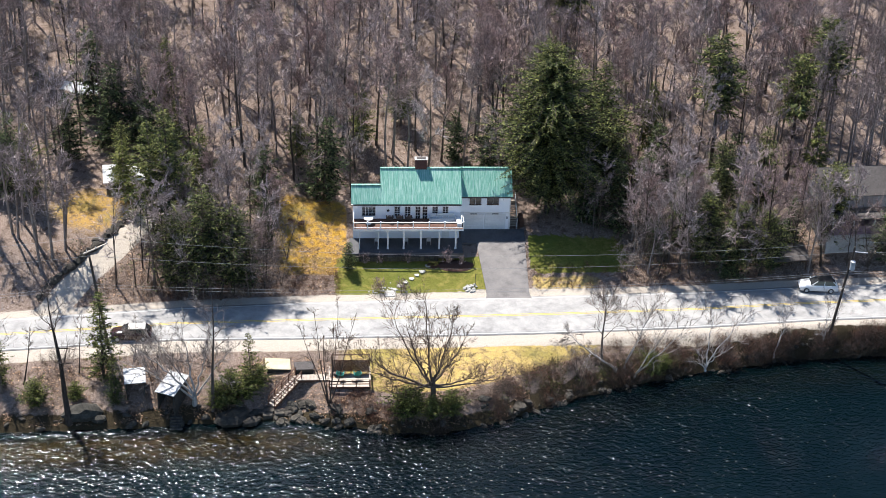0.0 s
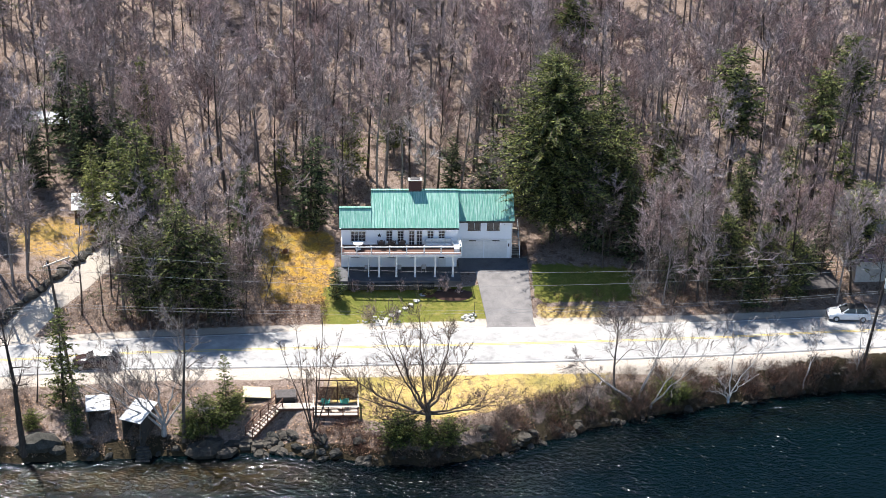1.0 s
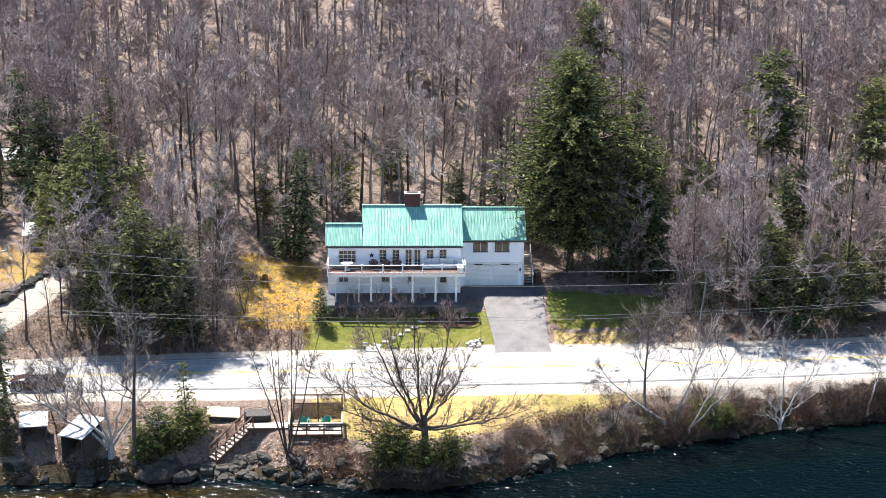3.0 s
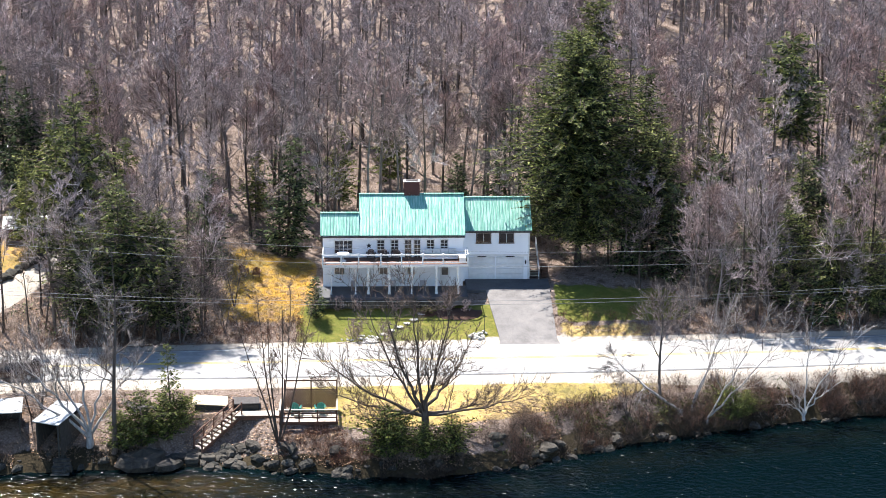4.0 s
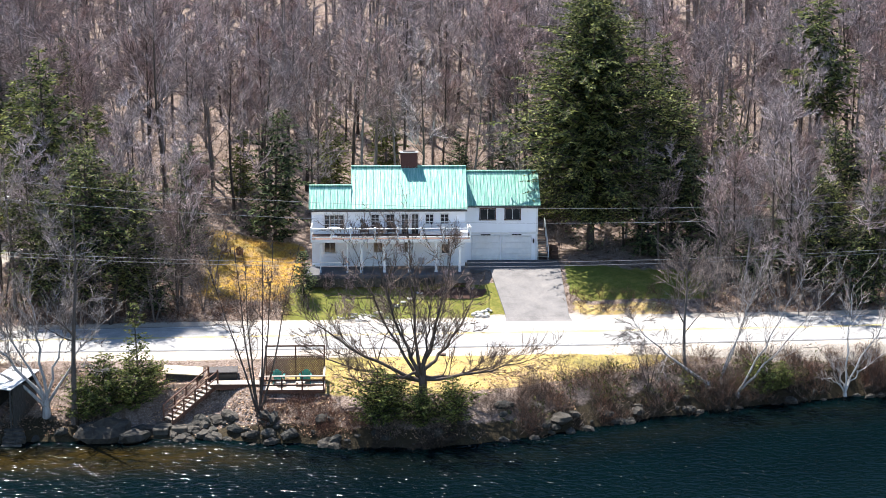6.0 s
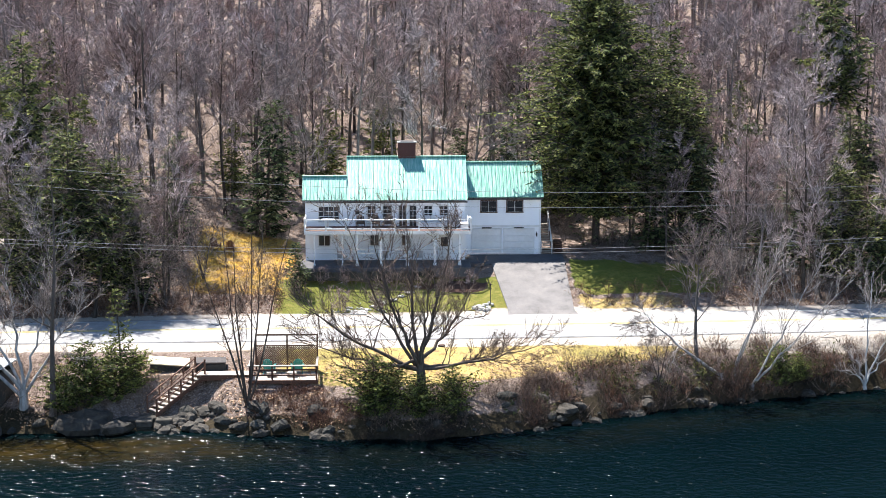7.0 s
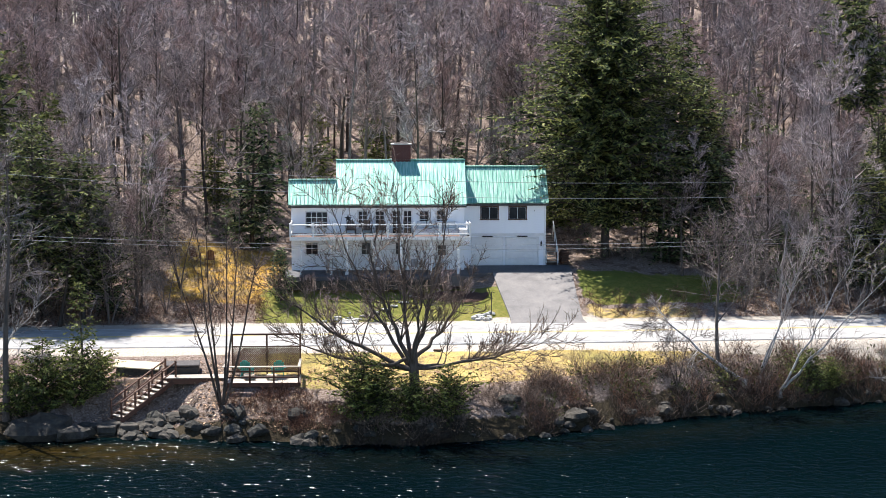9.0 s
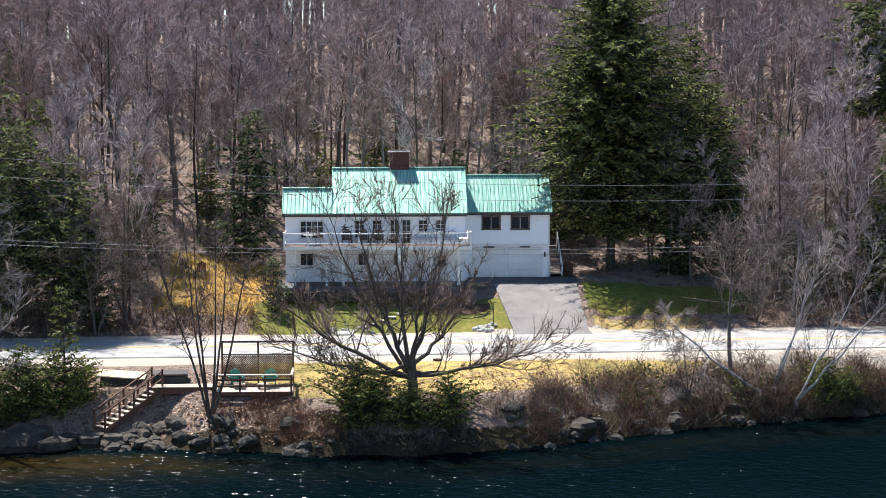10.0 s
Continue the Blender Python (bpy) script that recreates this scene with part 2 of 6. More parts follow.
M_NEEDLEYEL = needle_material("yellow_green_needles", (0.05, 0.07, 0.02), (0.24, 0.25, 0.09))
# shrub needles lightened in colour for their sunlit tops
M_BUSH = needle_material("sunlit_shrub_needles", (0.035, 0.055, 0.014), (0.27, 0.29, 0.09))
M_SHRUB = needle_material("olive_shrub_leaves", (0.05, 0.06, 0.018), (0.20, 0.19, 0.07))
M_BRUSH = twig_material("bare_brush_stems", (0.055, 0.038, 0.03), (0.30, 0.235, 0.195))
M_BRUSHRED = twig_material("russet_brush_stems", (0.08, 0.04, 0.028), (0.34, 0.19, 0.13))
# stems coloured near black to stand in for shade under the bank
M_SHADESTEM = twig_material("waterline_shade_stems", (0.02, 0.015, 0.012), (0.11, 0.085, 0.07))
M_LEAF = twig_material("fallen_oak_leaves", (0.13, 0.07, 0.036), (0.66, 0.46, 0.31))
M_STRAW = twig_material("dry_straw", (0.27, 0.20, 0.10), (0.58, 0.46, 0.26))
M_GOLD = twig_material("golden_grass", (0.20, 0.12, 0.03), (0.52, 0.36, 0.12))
M_ROOFGREY = simple("weathered_metal_sheet", (0.40, 0.41, 0.42), (0.60, 0.61, 0.62), 2.0, 0.6, 0.1)
M_STONEDARK = simple("lichen_stone", (0.022, 0.021, 0.017), (0.095, 0.087, 0.072), 3.4, 0.9, 0.9, 0.06, vary=0.45)
M_WIRE = simple("grey_cable", (0.22, 0.22, 0.23), (0.34, 0.34, 0.34), 3.0, 0.4, 0.0)
M_GREYWALL = simple("grey_clapboard", (0.30, 0.30, 0.31), (0.40, 0.40, 0.41), 3.0, 0.7, 0.2)
M_PURPLE = simple("faded_mauve_paint", (0.20, 0.14, 0.20), (0.30, 0.21, 0.29), 3.0, 0.7, 0.2)
M_SHINGLE = simple("dark_shingles", (0.05, 0.045, 0.042), (0.12, 0.105, 0.10), 6.0, 0.9, 0.5)

# ---- mesh helpers ----


def mesh_object(name, bm, material, parent=None, smooth=False):
    me = bpy.data.meshes.new(name)
    bm.normal_update()
    bm.to_mesh(me)
    bm.free()
    if smooth:
        me.shade_smooth()
    me.materials.append(material)
    ob = new(name, me)
    ob.parent = parent
    return ob


def part(name, bm, material, parent, label="", smooth=False):
    ob = mesh_object(name, bm, material, parent, smooth)
    return tagged(ob, label)


def thing(name, label, category, group="", m=None, kind=""):
    ob = new(name)
    ob.empty_display_size = 0.2
    if m is not None:
        ob.matrix_basis = m
    return tagged(ob, label, category, group, kind)


def raw_object(name, verts, faces, material, parent=None, smooth=False):
    me = bpy.data.meshes.new(name)
    me.from_pydata(verts, [], faces)
    me.update()
    if smooth:
        me.shade_smooth()
    me.materials.append(material)
    ob = new(name, me)
    ob.parent = parent
    return ob


def box(bm, x0, x1, y0, y1, z0, z1, bevel=0.0, m=None):
    """Adds a box between the given bounds, its edges bevelled."""
    mat = Matrix.Translation(((x0 + x1) / 2, (y0 + y1) / 2, (z0 + z1) / 2)) @ Matrix.Diagonal((x1 - x0, y1 - y0, z1 - z0, 1))
    if m is not None:
        mat = m @ mat
    made = bmesh.ops.create_cube(bm, size=1, matrix=mat)
    if bevel:
        edges = {e for v in made["verts"] for e in v.link_edges}
        bmesh.ops.bevel(bm, geom=list(edges), offset=bevel, segments=1, affect='EDGES')
    return bm


def boxes(*rows, bevel=0.0, m=None):
    bm = bmesh.new()
    for r in rows:
        box(bm, *r, bevel=bevel, m=m)
    return bm


def beam(bm, a, b, w, h=None):
    """A square bar from a to b."""
    a, b = Vector(a), Vector(b)
    d = b - a
    q = d.to_track_quat('Z', 'Y').to_matrix().to_4x4()
    mat = Matrix.Translation((a + b) / 2) @ q @ Matrix.Diagonal((w, h or w, d.length, 1))
    bmesh.ops.create_cube(bm, size=1, matrix=mat)
    return bm


def tube(bm, a, b, r0, r1=None, seg=8):
    a, b = Vector(a), Vector(b)
    d = b - a
    q = d.to_track_quat('Z', 'Y').to_matrix().to_4x4()
    bmesh.ops.create_cone(bm, cap_ends=True, segments=seg, radius1=r0, radius2=r0 if r1 is None else r1, depth=d.length,
                          matrix=Matrix.Translation((a + b) / 2) @ q)
    return bm


def stone_mesh(rng, size, flat=0.7, cuts=2):
    bm = bmesh.new()
    bmesh.ops.create_icosphere(bm, subdivisions=cuts, radius=1.0)
    off = Vector((rng.uniform(-50, 50), rng.uniform(-50, 50), rng.uniform(-50, 50)))
    sx, sy, sz = size * rng.uniform(0.7, 1.3), size * rng.uniform(0.7, 1.2), size * flat * rng.uniform(0.7, 1.1)
    for v in bm.verts:
        k = 1 + 0.45 * noise.noise(v.co * 0.9 + off) + 0.18 * noise.noise(v.co * 2.4 + off)
        c = Vector((round(v.co.x * 1.6) / 1.6, round(v.co.y * 1.6) / 1.6, round(v.co.z * 1.6) / 1.6))
        v.co = v.co.lerp(c, 0.35) * k
        v.co = Vector((v.co.x * sx, v.co.y * sy, v.co.z * sz))
    return bm


# ---- the lie of the land ----
WATER_Z = -5.1
ROAD_Z = -2.0


def piece(x, pts):
    return float(np.interp(x, [p[0] for p in pts], [p[1] for p in pts]))


SHORE = [(-400, -60), (-120, -38), (-60, -31.5), (-40, -30.9), (-24, -29.8), (-16, -29.6), (-12, -30.6), (-4, -32.0), (1, -31.2), (6.8, -28.8), (11.5, -26.6),
         (17, -24.2), (23.5, -22.4), (30, -20.6), (39, -18.9), (47, -18.2), (80, -17.5), (140, -24), (400, -60)]
ROAD_N = [(-400, -60), (-120, -24), (-60, -15.5), (-40, -13.4), (-30, -12.2), (-15, -11.2), (0, -10.6), (12, -10.1), (28, -9.4), (40, -8.4), (47, -8.0), (80, -6), (140, -12), (400, -50)]
ROAD_W = [(-400, 7.6), (-40, 7.9), (-30, 8.1), (-15, 8.9), (0, 9.1), (12, 9.2), (28, 8.9), (40, 8.7), (400, 8.0)]


BANK = [(-60, 5.5), (-24, 4.5), (-20, 4.7), (-16, 4.6), (-14.5, 4.2), (-13, 4.0), (-7, 4.2), (3, 3.6), (12, 3.2), (60, 3.0)]


def smooth(a, b, t):
    u = min(1.0, max(0.0, (t - a) / (b - a)))
    return u * u * (3 - 2 * u)


def shore_y(x):
    return piece(x, SHORE) + 0.5 * noise.noise(Vector((x * 0.35, 3.0, 0))) + 0.25 * noise.noise(Vector((x * 1.1, 8.0, 0)))


def road_north(x):
    return piece(x, ROAD_N)


def road_south(x):
    return piece(x, ROAD_N) - piece(x, ROAD_W)


def bump_noise(x, y):
    return noise.noise(Vector((x * 0.09, y * 0.09, 1.7))) + 0.4 * noise.noise(Vector((x * 0.35, y * 0.35, 5.1)))


def hill(x, y):
    """Height of the wooded slope north of the road."""
    d = y - road_north(x)
    pad = smooth(-14, -10, x) * (1 - smooth(11, 16, x))
    lawn = ROAD_Z + 2.1 * smooth(0.4, 9.0, d) + 0.3 * smooth(9, 12, d) + 0.17 * max(0.0, y - 5.0)
    wild = ROAD_Z + 0.15 * max(0.0, d - 0.5) + 0.6 * smooth(0.5, 5, d)
    if x < -13:
        wild += 1.6 * smooth(13, 24, -x) * smooth(2, 12, d)
    z = lawn * pad + wild * (1 - pad)
    west = smooth(12, 45, -x)
    z -= 0.05 * west * max(0.0, y - 20)
    z -= 0.11 * max(0.0, y - 110)
    z += 0.09 * max(0.0, min(y, 60.0) - 10.0)
    z = max(z, -1.0) if y > 20 else z
    z += bump_noise(x, y) * 0.5 * smooth(1, 8, d) * (1 - pad * (1 - smooth(6, 12, y)))
    return z


def drive_z(y):
    return piece(y, [(-11.3, ROAD_Z + 0.0), (-10.2, -1.84), (-8.8, -1.42), (-2.7, 0.25), (0, 0.42)])


def ground_z(x, y):
    if 2.6 < x < 10.8 and -11.2 < y < 0.5 and y > road_north(x) - 0.2:
        a = smooth(2.6, 3.4, x) * (1 - smooth(10.1, 10.8, x))
        return hill(x, y) * (1 - a) + (drive_z(y) - 0.12) * a
    n, s, w = road_north(x), road_south(x), shore_y(x)
    if y >= n:
        return hill(x, y)
    if y >= s:
        return ROAD_Z
    top = min(w + piece(x, BANK), s - 0.8)
    if y >= top:
        return ROAD_Z - 0.75 * smooth(s, top, y) + 0.06 * bump_noise(x * 3, y * 3)
    if y >= w:
        u = (y - w) / max(0.2, top - w)
        cut = smooth(-22.5, -20, x) * (1 - smooth(-16.0, -14.6, x))
        return WATER_Z + (ROAD_Z - 0.75 - WATER_Z) * ((0.55 * u ** 0.6 + 0.45 * u) * (1 - cut) + u ** 2.3 * cut) + 0.3 * bump_noise(x * 3, y * 3) * min(1.0, 4 * u * (1 - u))
    return max(WATER_Z - 0.4 * (w - y), WATER_Z - 6)


def track_x(y):
    """Middle of the gravel lane that climbs away from the road."""
    return piece(y, [(-14, -43.8), (-10, -41.5), (-5, -37.6), (0, -34.1), (4, -31.6), (10, -28.0), (16, -24.6)])


def masks(x, y):
    n, s, w = road_north(x), road_south(x), shore_y(x)
    lawn = dry = gravel = mud_shade = straw = 0.0
    if y > n:
        lawn = smooth(-14.0, -11.0, x) * (1 - smooth(4.4, 5.2, x)) * smooth(n - 1, n + 0.6, y) * (1 - smooth(-4.9, -4.3, y))
        east = smooth(9.2, 10.2, x) * (1 - smooth(19, 23, x)) * smooth(-7.4, -6.2, y) * (1 - smooth(-2.0, 0.5, y))
        lawn = max(lawn, east)
        dry = smooth(-20.5, -17.5, x) * (1 - smooth(-11.8, -10.6, x)) * smooth(-9.0, -6, y) * (1 - smooth(4, 8, y))
        mound = math.exp(-(((x + 40) / 7.0) ** 2 + ((y - 1.5) / 5.0) ** 2))
        dry = max(dry, min(0.6, 0.8 * mound))
        gravel = 1 - smooth(0.2, 1.3, y - n)
        straw = 0.62 * smooth(9.0, 10, x) * (1 - smooth(16, 20, x)) * (1 - smooth(-7.6, -6.4, y))
        gravel = max(gravel, 0.36 * smooth(9.0, 10, x) * (1 - smooth(16, 20, x)) * (1 - smooth(-8.0, -7.0, y)))
        if y < 7:
            gravel = max(gravel, (1 - smooth(1.4, 2.3, abs(x - track_x(y)))) * (1 - smooth(3.5, 6.5, y)))
    elif y > s - 1.5:
        gravel = smooth(s - 1.6, s - 0.6, y)
    if y <= s:
        straw = smooth(-15, -8, x) * (1 - smooth(13, 19, x)) * smooth(w + 3.2, w + 4.6, y)
        straw = max(straw, 0.6 * smooth(s - 2.2, s - 0.5, y))
        # dark strip above the waterline: wet mud plus the undercut's shade as colour
        mud_shade = 1 - smooth(w + 0.5, w + 1.7 + 1.2 * smooth(3, 9, x) + 1.0 * smooth(20, 24, -x), y)
    return lawn, dry, straw, gravel, mud_shade

# ---- ground, water, road ----


def axis(stops):
    """Coordinates from (start, step) pairs; the last pair ends the axis."""
    out = []
    for (a, d), (b, _) in zip(stops, stops[1:]):
        out += list(np.arange(a, b - d * 0.01, d))
    return out + [stops[-1][0]]


def sheet(name, xs, ys, zf, material, layers=(), maskf=None):
    nx = len(xs)
    verts = [(x, y, zf(x, y)) for y in ys for x in xs]
    faces = [(j * nx + i, j * nx + i + 1, (j + 1) * nx + i + 1, (j + 1) * nx + i) for j in range(len(ys) - 1) for i in range(nx - 1)]
    ob = raw_object(name, verts, faces, material, smooth=True)
    if maskf:
        vals = [maskf(v[0], v[1]) for v in verts]
        for k, layer in enumerate(layers):
            at = ob.data.attributes.new(layer, 'FLOAT', 'POINT')
            at.data.foreach_set("value", [float(v[k]) for v in vals])
    return ob


GX = axis([(-2500, 500), (-500, 60), (-140, 6), (-62, 0.6), (62, 6), (140, 60), (500, 500), (2500, 0)])
GY = axis([(-900, 200), (-100, 10), (-40, 0.5), (-33, 0.25), (-19, 0.5), (24, 1.5), (60, 6), (150, 40), (600, 400), (3000, 0)])
ground = sheet("ground", GX, GY, ground_z, M_GROUND, ("lawn", "dry", "straw", "gravel", "mud_shade"), masks)
tagged(ground, "brown leaf litter, lawn and yellow dry grass sloping to a lake", "ground", kind="structure")

WXS = axis([(-2500, 500), (-500, 60), (-140, 10), (-62, 1.0), (62, 10), (140, 60), (500, 500), (2500, 0)])
WYS = axis([(-2500, 500), (-500, 100), (-100, 10), (-60, 2), (-36, 0.5), (-15, 0)])


def shallow(x, y):
    d = shore_y(x) - y
    # brown held off the waterline: the bank's shade on the water is in this mask
    return (smooth(0.8, 2.6, d) * (1 - smooth(3.5, 8.0, d)) * (0.08 + 0.92 * (1 - smooth(-22, -8, x))),)


water = sheet("water", WXS, WYS, lambda x, y: WATER_Z, M_WATER, ("shallow",), shallow)
tagged(water, "dark rippled lake water glinting in the sun", "water", kind="structure")


def ribbon(name, x0, x1, step, ya, yb, lift, material, label, category, dy=0.8, cap=0.0):
    xs = list(np.arange(x0, x1 + step / 2, step))
    verts, faces = [], []
    for x in xs:
        a, b = ya(x), yb(x)
        k = max(1, int(round(abs(b - a) / dy)))
        row = [(x, a + (b - a) * i / 10, ROAD_Z + lift + cap * (1 - (i / 5 - 1) ** 2)) for i in range(11)]
        verts += row
    for i in range(len(xs) - 1):
        for j in range(10):
            faces.append((i * 11 + j, i * 11 + j + 1, (i + 1) * 11 + j + 1, (i + 1) * 11 + j))
    faces = [f[::-1] for f in faces]
    ob = raw_object(name, verts, faces, material, smooth=True)
    sol = ob.modifiers.new("thick", 'SOLIDIFY')
    sol.thickness, sol.offset = 0.1 if lift < 0.1 and cap else 0.004, -1
    return tagged(ob, label, category, kind="structure")


def wob(x, k, a=0.12):
    return a * noise.noise(Vector((x * 0.5, k, 0)))


road = ribbon("road", -140, 140, 2.0, lambda x: road_south(x) + 0.95 + wob(x, 1), lambda x: road_north(x) - 0.55 + wob(x, 2), 0.03, M_ROAD,
              "sunbleached two-lane asphalt road with gravel shoulders", "road", cap=0.07)
for k, off in enumerate((-0.13, 0.13)):
    ribbon("road_line", -140, 140, 2.0, lambda x, o=off: (road_south(x) + road_north(x)) / 2 + 0.2 + o - 0.05,
           lambda x, o=off: (road_south(x) + road_north(x)) / 2 + 0.2 + o + 0.05, 0.108, M_YELLOW, "worn yellow line along the middle of the road", "road line")
for lo in (lambda x: road_south(x) + 1.25, lambda x: road_north(x) - 0.95):
    ribbon("road_line", -140, 140, 2.0, lo, lambda x, f=lo: f(x) + 0.1, 0.047, M_ROADWHITE, "worn white line along the road edge", "road line")


def driveway():
    verts, faces = [], []
    rows = 16
    for i in range(rows + 1):
        u = i / rows
        y = -2.75 + (-11.4 + 2.75) * u
        flare = 0.3 * max(0, (u - 0.8) / 0.2) ** 2
        xa, xb = 3.68 + 0.87 * u - flare, 9.30 - 0.1 * u + flare
        for j in range(9):
            x = xa + (xb - xa) * j / 8
            z = drive_z(y)
            verts.append((x, y, z + 0.02))
    for i in range(rows):
        for j in range(8):
            faces.append((i * 9 + j, (i + 1) * 9 + j, (i + 1) * 9 + j + 1, i * 9 + j + 1))
    ob = raw_object("driveway", verts, faces, M_DRIVE)
    sol = ob.modifiers.new("thick", 'SOLIDIFY')
    sol.thickness, sol.offset = 0.25, -1
    return tagged(ob, "grey asphalt driveway sloping from the garage to the road", "driveway", kind="structure")


driveway()
# apron and patio end at the shadow edge; their dark colour includes that shade
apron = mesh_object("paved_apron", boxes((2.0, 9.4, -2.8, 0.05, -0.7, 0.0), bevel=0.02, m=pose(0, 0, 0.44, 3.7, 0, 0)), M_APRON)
tagged(apron, "paved apron before the garage doors, coloured dark for the house's shade", "paving", kind="structure")
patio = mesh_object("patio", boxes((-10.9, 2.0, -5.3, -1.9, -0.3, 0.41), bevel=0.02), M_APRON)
tagged(patio, "patio beneath the raised deck, coloured dark for the deck's shade", "paving", kind="structure")

# ---- the house ----
# the house and its deck are laid out in plan units and set down at their true size
HOUSE_M = Matrix(((0.9325, 0, 0, 0.22), (0, 1, 0, 0), (0, 0, 0.90, 0.46), (0, 0, 0, 1)))
house = thing("house", "white two-storey house with green metal roof and raised deck", "house", m=HOUSE_M)


def at_house(x, y, z, yaw=0):
    """A pose beside or on the house, at its plan place (x, y, z)."""
    p = HOUSE_M @ Vector((x, y, z))
    return pose(p.x, p.y, p.z, 0, 0, yaw)




def gable_block(name, x0, x1, yf, yr, z0, ze, zr, parent, over=0.0):
    """Walls of a block with a ridge along x: front at yf, ridge at yr, mirrored behind."""
    yb = 2 * yr - yf
    bm = bmesh.new()
    a = [bm.verts.new(p) for p in ((x0, yf, z0), (x0, yb, z0), (x0, yb, ze), (x0, yr, zr), (x0, yf, ze))]
    b = [bm.verts.new((x1, v.co.y, v.co.z)) for v in a]
    bm.faces.new(a)
    bm.faces.new(b[::-1])
    for i in range(5):
        j = (i + 1) % 5
        bm.faces.new((a[j], a[i], b[i], b[j]))
    bmesh.ops.recalc_face_normals(bm, faces=bm.faces)
    return part(name, bm, M_SIDING, parent)


def roof_slope(parent, x0, x1, y0, z0, y1, z1, thick=0.09, label=""):
    """A sheet of standing seams from the eave (y0, z0) up to the ridge (y1, z1)."""
    bm = bmesh.new()
    d = Vector((0, y1 - y0, z1 - z0))
    run = d.length
    d.normalize()
    up = Vector((0, -d.z, d.y)) if d.y > 0 else Vector((0, d.z, -d.y))
    org = Vector((x0, y0, z0))
    mat = Matrix(((1, 0, 0, x0), (0, d.y, up.y, y0), (0, d.z, up.z, z0), (0, 0, 0, 1)))
    box(bm, 0, x1 - x0, 0, run, -thick, 0, m=mat)
    slope = part("roof_slope", bm, M_ROOF, parent, label)
    n = max(2, int(round((x1 - x0) / 0.31)))
    seam = None
    for i in range(n + 1):
        x = (x1 - x0 - 0.05) * i / n
        if seam is None:
            seam = part("roof_seam", boxes((0, 0.045, 0.0, run, 0, 0.05), m=None), M_ROOF, slope)
            seam.matrix_basis = mat @ Matrix.Translation((x, 0, 0))
        else:
            o = seam.copy()
            scene.collection.objects.link(o)
            o.matrix_basis = mat @ Matrix.Translation((x, 0, 0))
    return slope


gable_block("main_wall", -7.98, 1.6, -1.95, 1.0, -0.6, 5.05, 8.18, house)
gable_block("west_wall", -11.5, -7.98, -1.93, -0.6, -0.6, 5.05, 6.75, house)
gable_block("wing_wall", 1.6, 8.0, 0.0, 2.15, 2.42, 5.05, 7.55, house)
part("garage_wall", boxes((1.6, 7.98, 0.06, 4.2, -0.6, 2.42)), M_SIDING, house)
roof = new("roof")
roof.parent = house
roof_slope(roof, -8.12, 1.78, -2.32, 5.16, 1.0, 8.4)
roof_slope(roof, -8.12, 1.78, 4.32, 5.16, 1.0, 8.4)
roof_slope(roof, -11.72, -8.12, -2.32, 5.17, -0.66, 6.97)
roof_slope(roof, -11.72, -8.12, 1.0, 5.17, -0.66, 6.97)
roof_slope(roof, 1.82, 8.2, -0.42, 5.06, 2.15, 7.76)
roof_slope(roof, 1.82, 8.2, 4.72, 5.06, 2.15, 7.76)
part("ridge_cap", boxes((-8.14, 1.8, 0.86, 1.14, 8.36, 8.47), bevel=0.02), M_ROOF, roof)
part("ridge_cap", boxes((-11.74, -8.12, -0.8, -0.52, 6.93, 7.04), bevel=0.02), M_ROOF, roof)
part("ridge_cap", boxes((1.8, 8.22, 2.01, 2.29, 7.72, 7.83), bevel=0.02), M_ROOF, roof)
# fascia boards under the eaves
part("fascia", boxes((-11.7, 1.76, -2.3, -2.26, 4.9, 5.05)), M_SHINGLE, house)
part("fascia", boxes((1.84, 8.18, -0.4, -0.36, 4.82, 4.97)), M_SHINGLE, house)
part("soffit", boxes((-11.7, 1.76, -2.26, -1.95, 4.9, 4.94)), M_WHITE, house)
part("soffit", boxes((1.84, 8.18, -0.36, 0.0, 4.82, 4.86)), M_WHITE, house)
# belt between garage and upper floor
part("belt_board", boxes((1.6, 8.03, -0.05, 0.06, 2.38, 2.56)), M_WHITE, house)
part("corner_board", boxes((7.9, 8.03, -0.03, 0.12, 2.56, 4.85)), M_WHITE, house)
part("corner_board", boxes((7.86, 8.02, 0.02, 0.2, -0.5, 2.38)), M_WHITE, house)
# siding boards, a shallow lap each
for xa, xb, yy, za, zb in ((-11.5, -7.98, -1.93, 2.8, 4.9), (-7.98, 1.6, -1.95, 2.8, 4.9), (1.78, 7.9, 0.0, 2.6, 4.82)):
    z = za
    src = None
    while z < zb - 0.05:
        if src is None:
            bm = bmesh.new()
            v = [bm.verts.new(p) for p in ((xa, yy, 0), (xb, yy, 0), (xb, yy - 0.025, 0), (xa, yy - 0.025, 0), (xa, yy, 0.2), (xb, yy, 0.2))]
            bm.faces.new((v[3], v[2], v[5], v[4]))
            bm.faces.new((v[0], v[1], v[2], v[3]))
            src = part("siding_board", bm, M_SIDING, house)
            src.location.z = z
        else:
            o = src.copy()
            scene.collection.objects.link(o)
            o.location.z = z
        z += 0.2


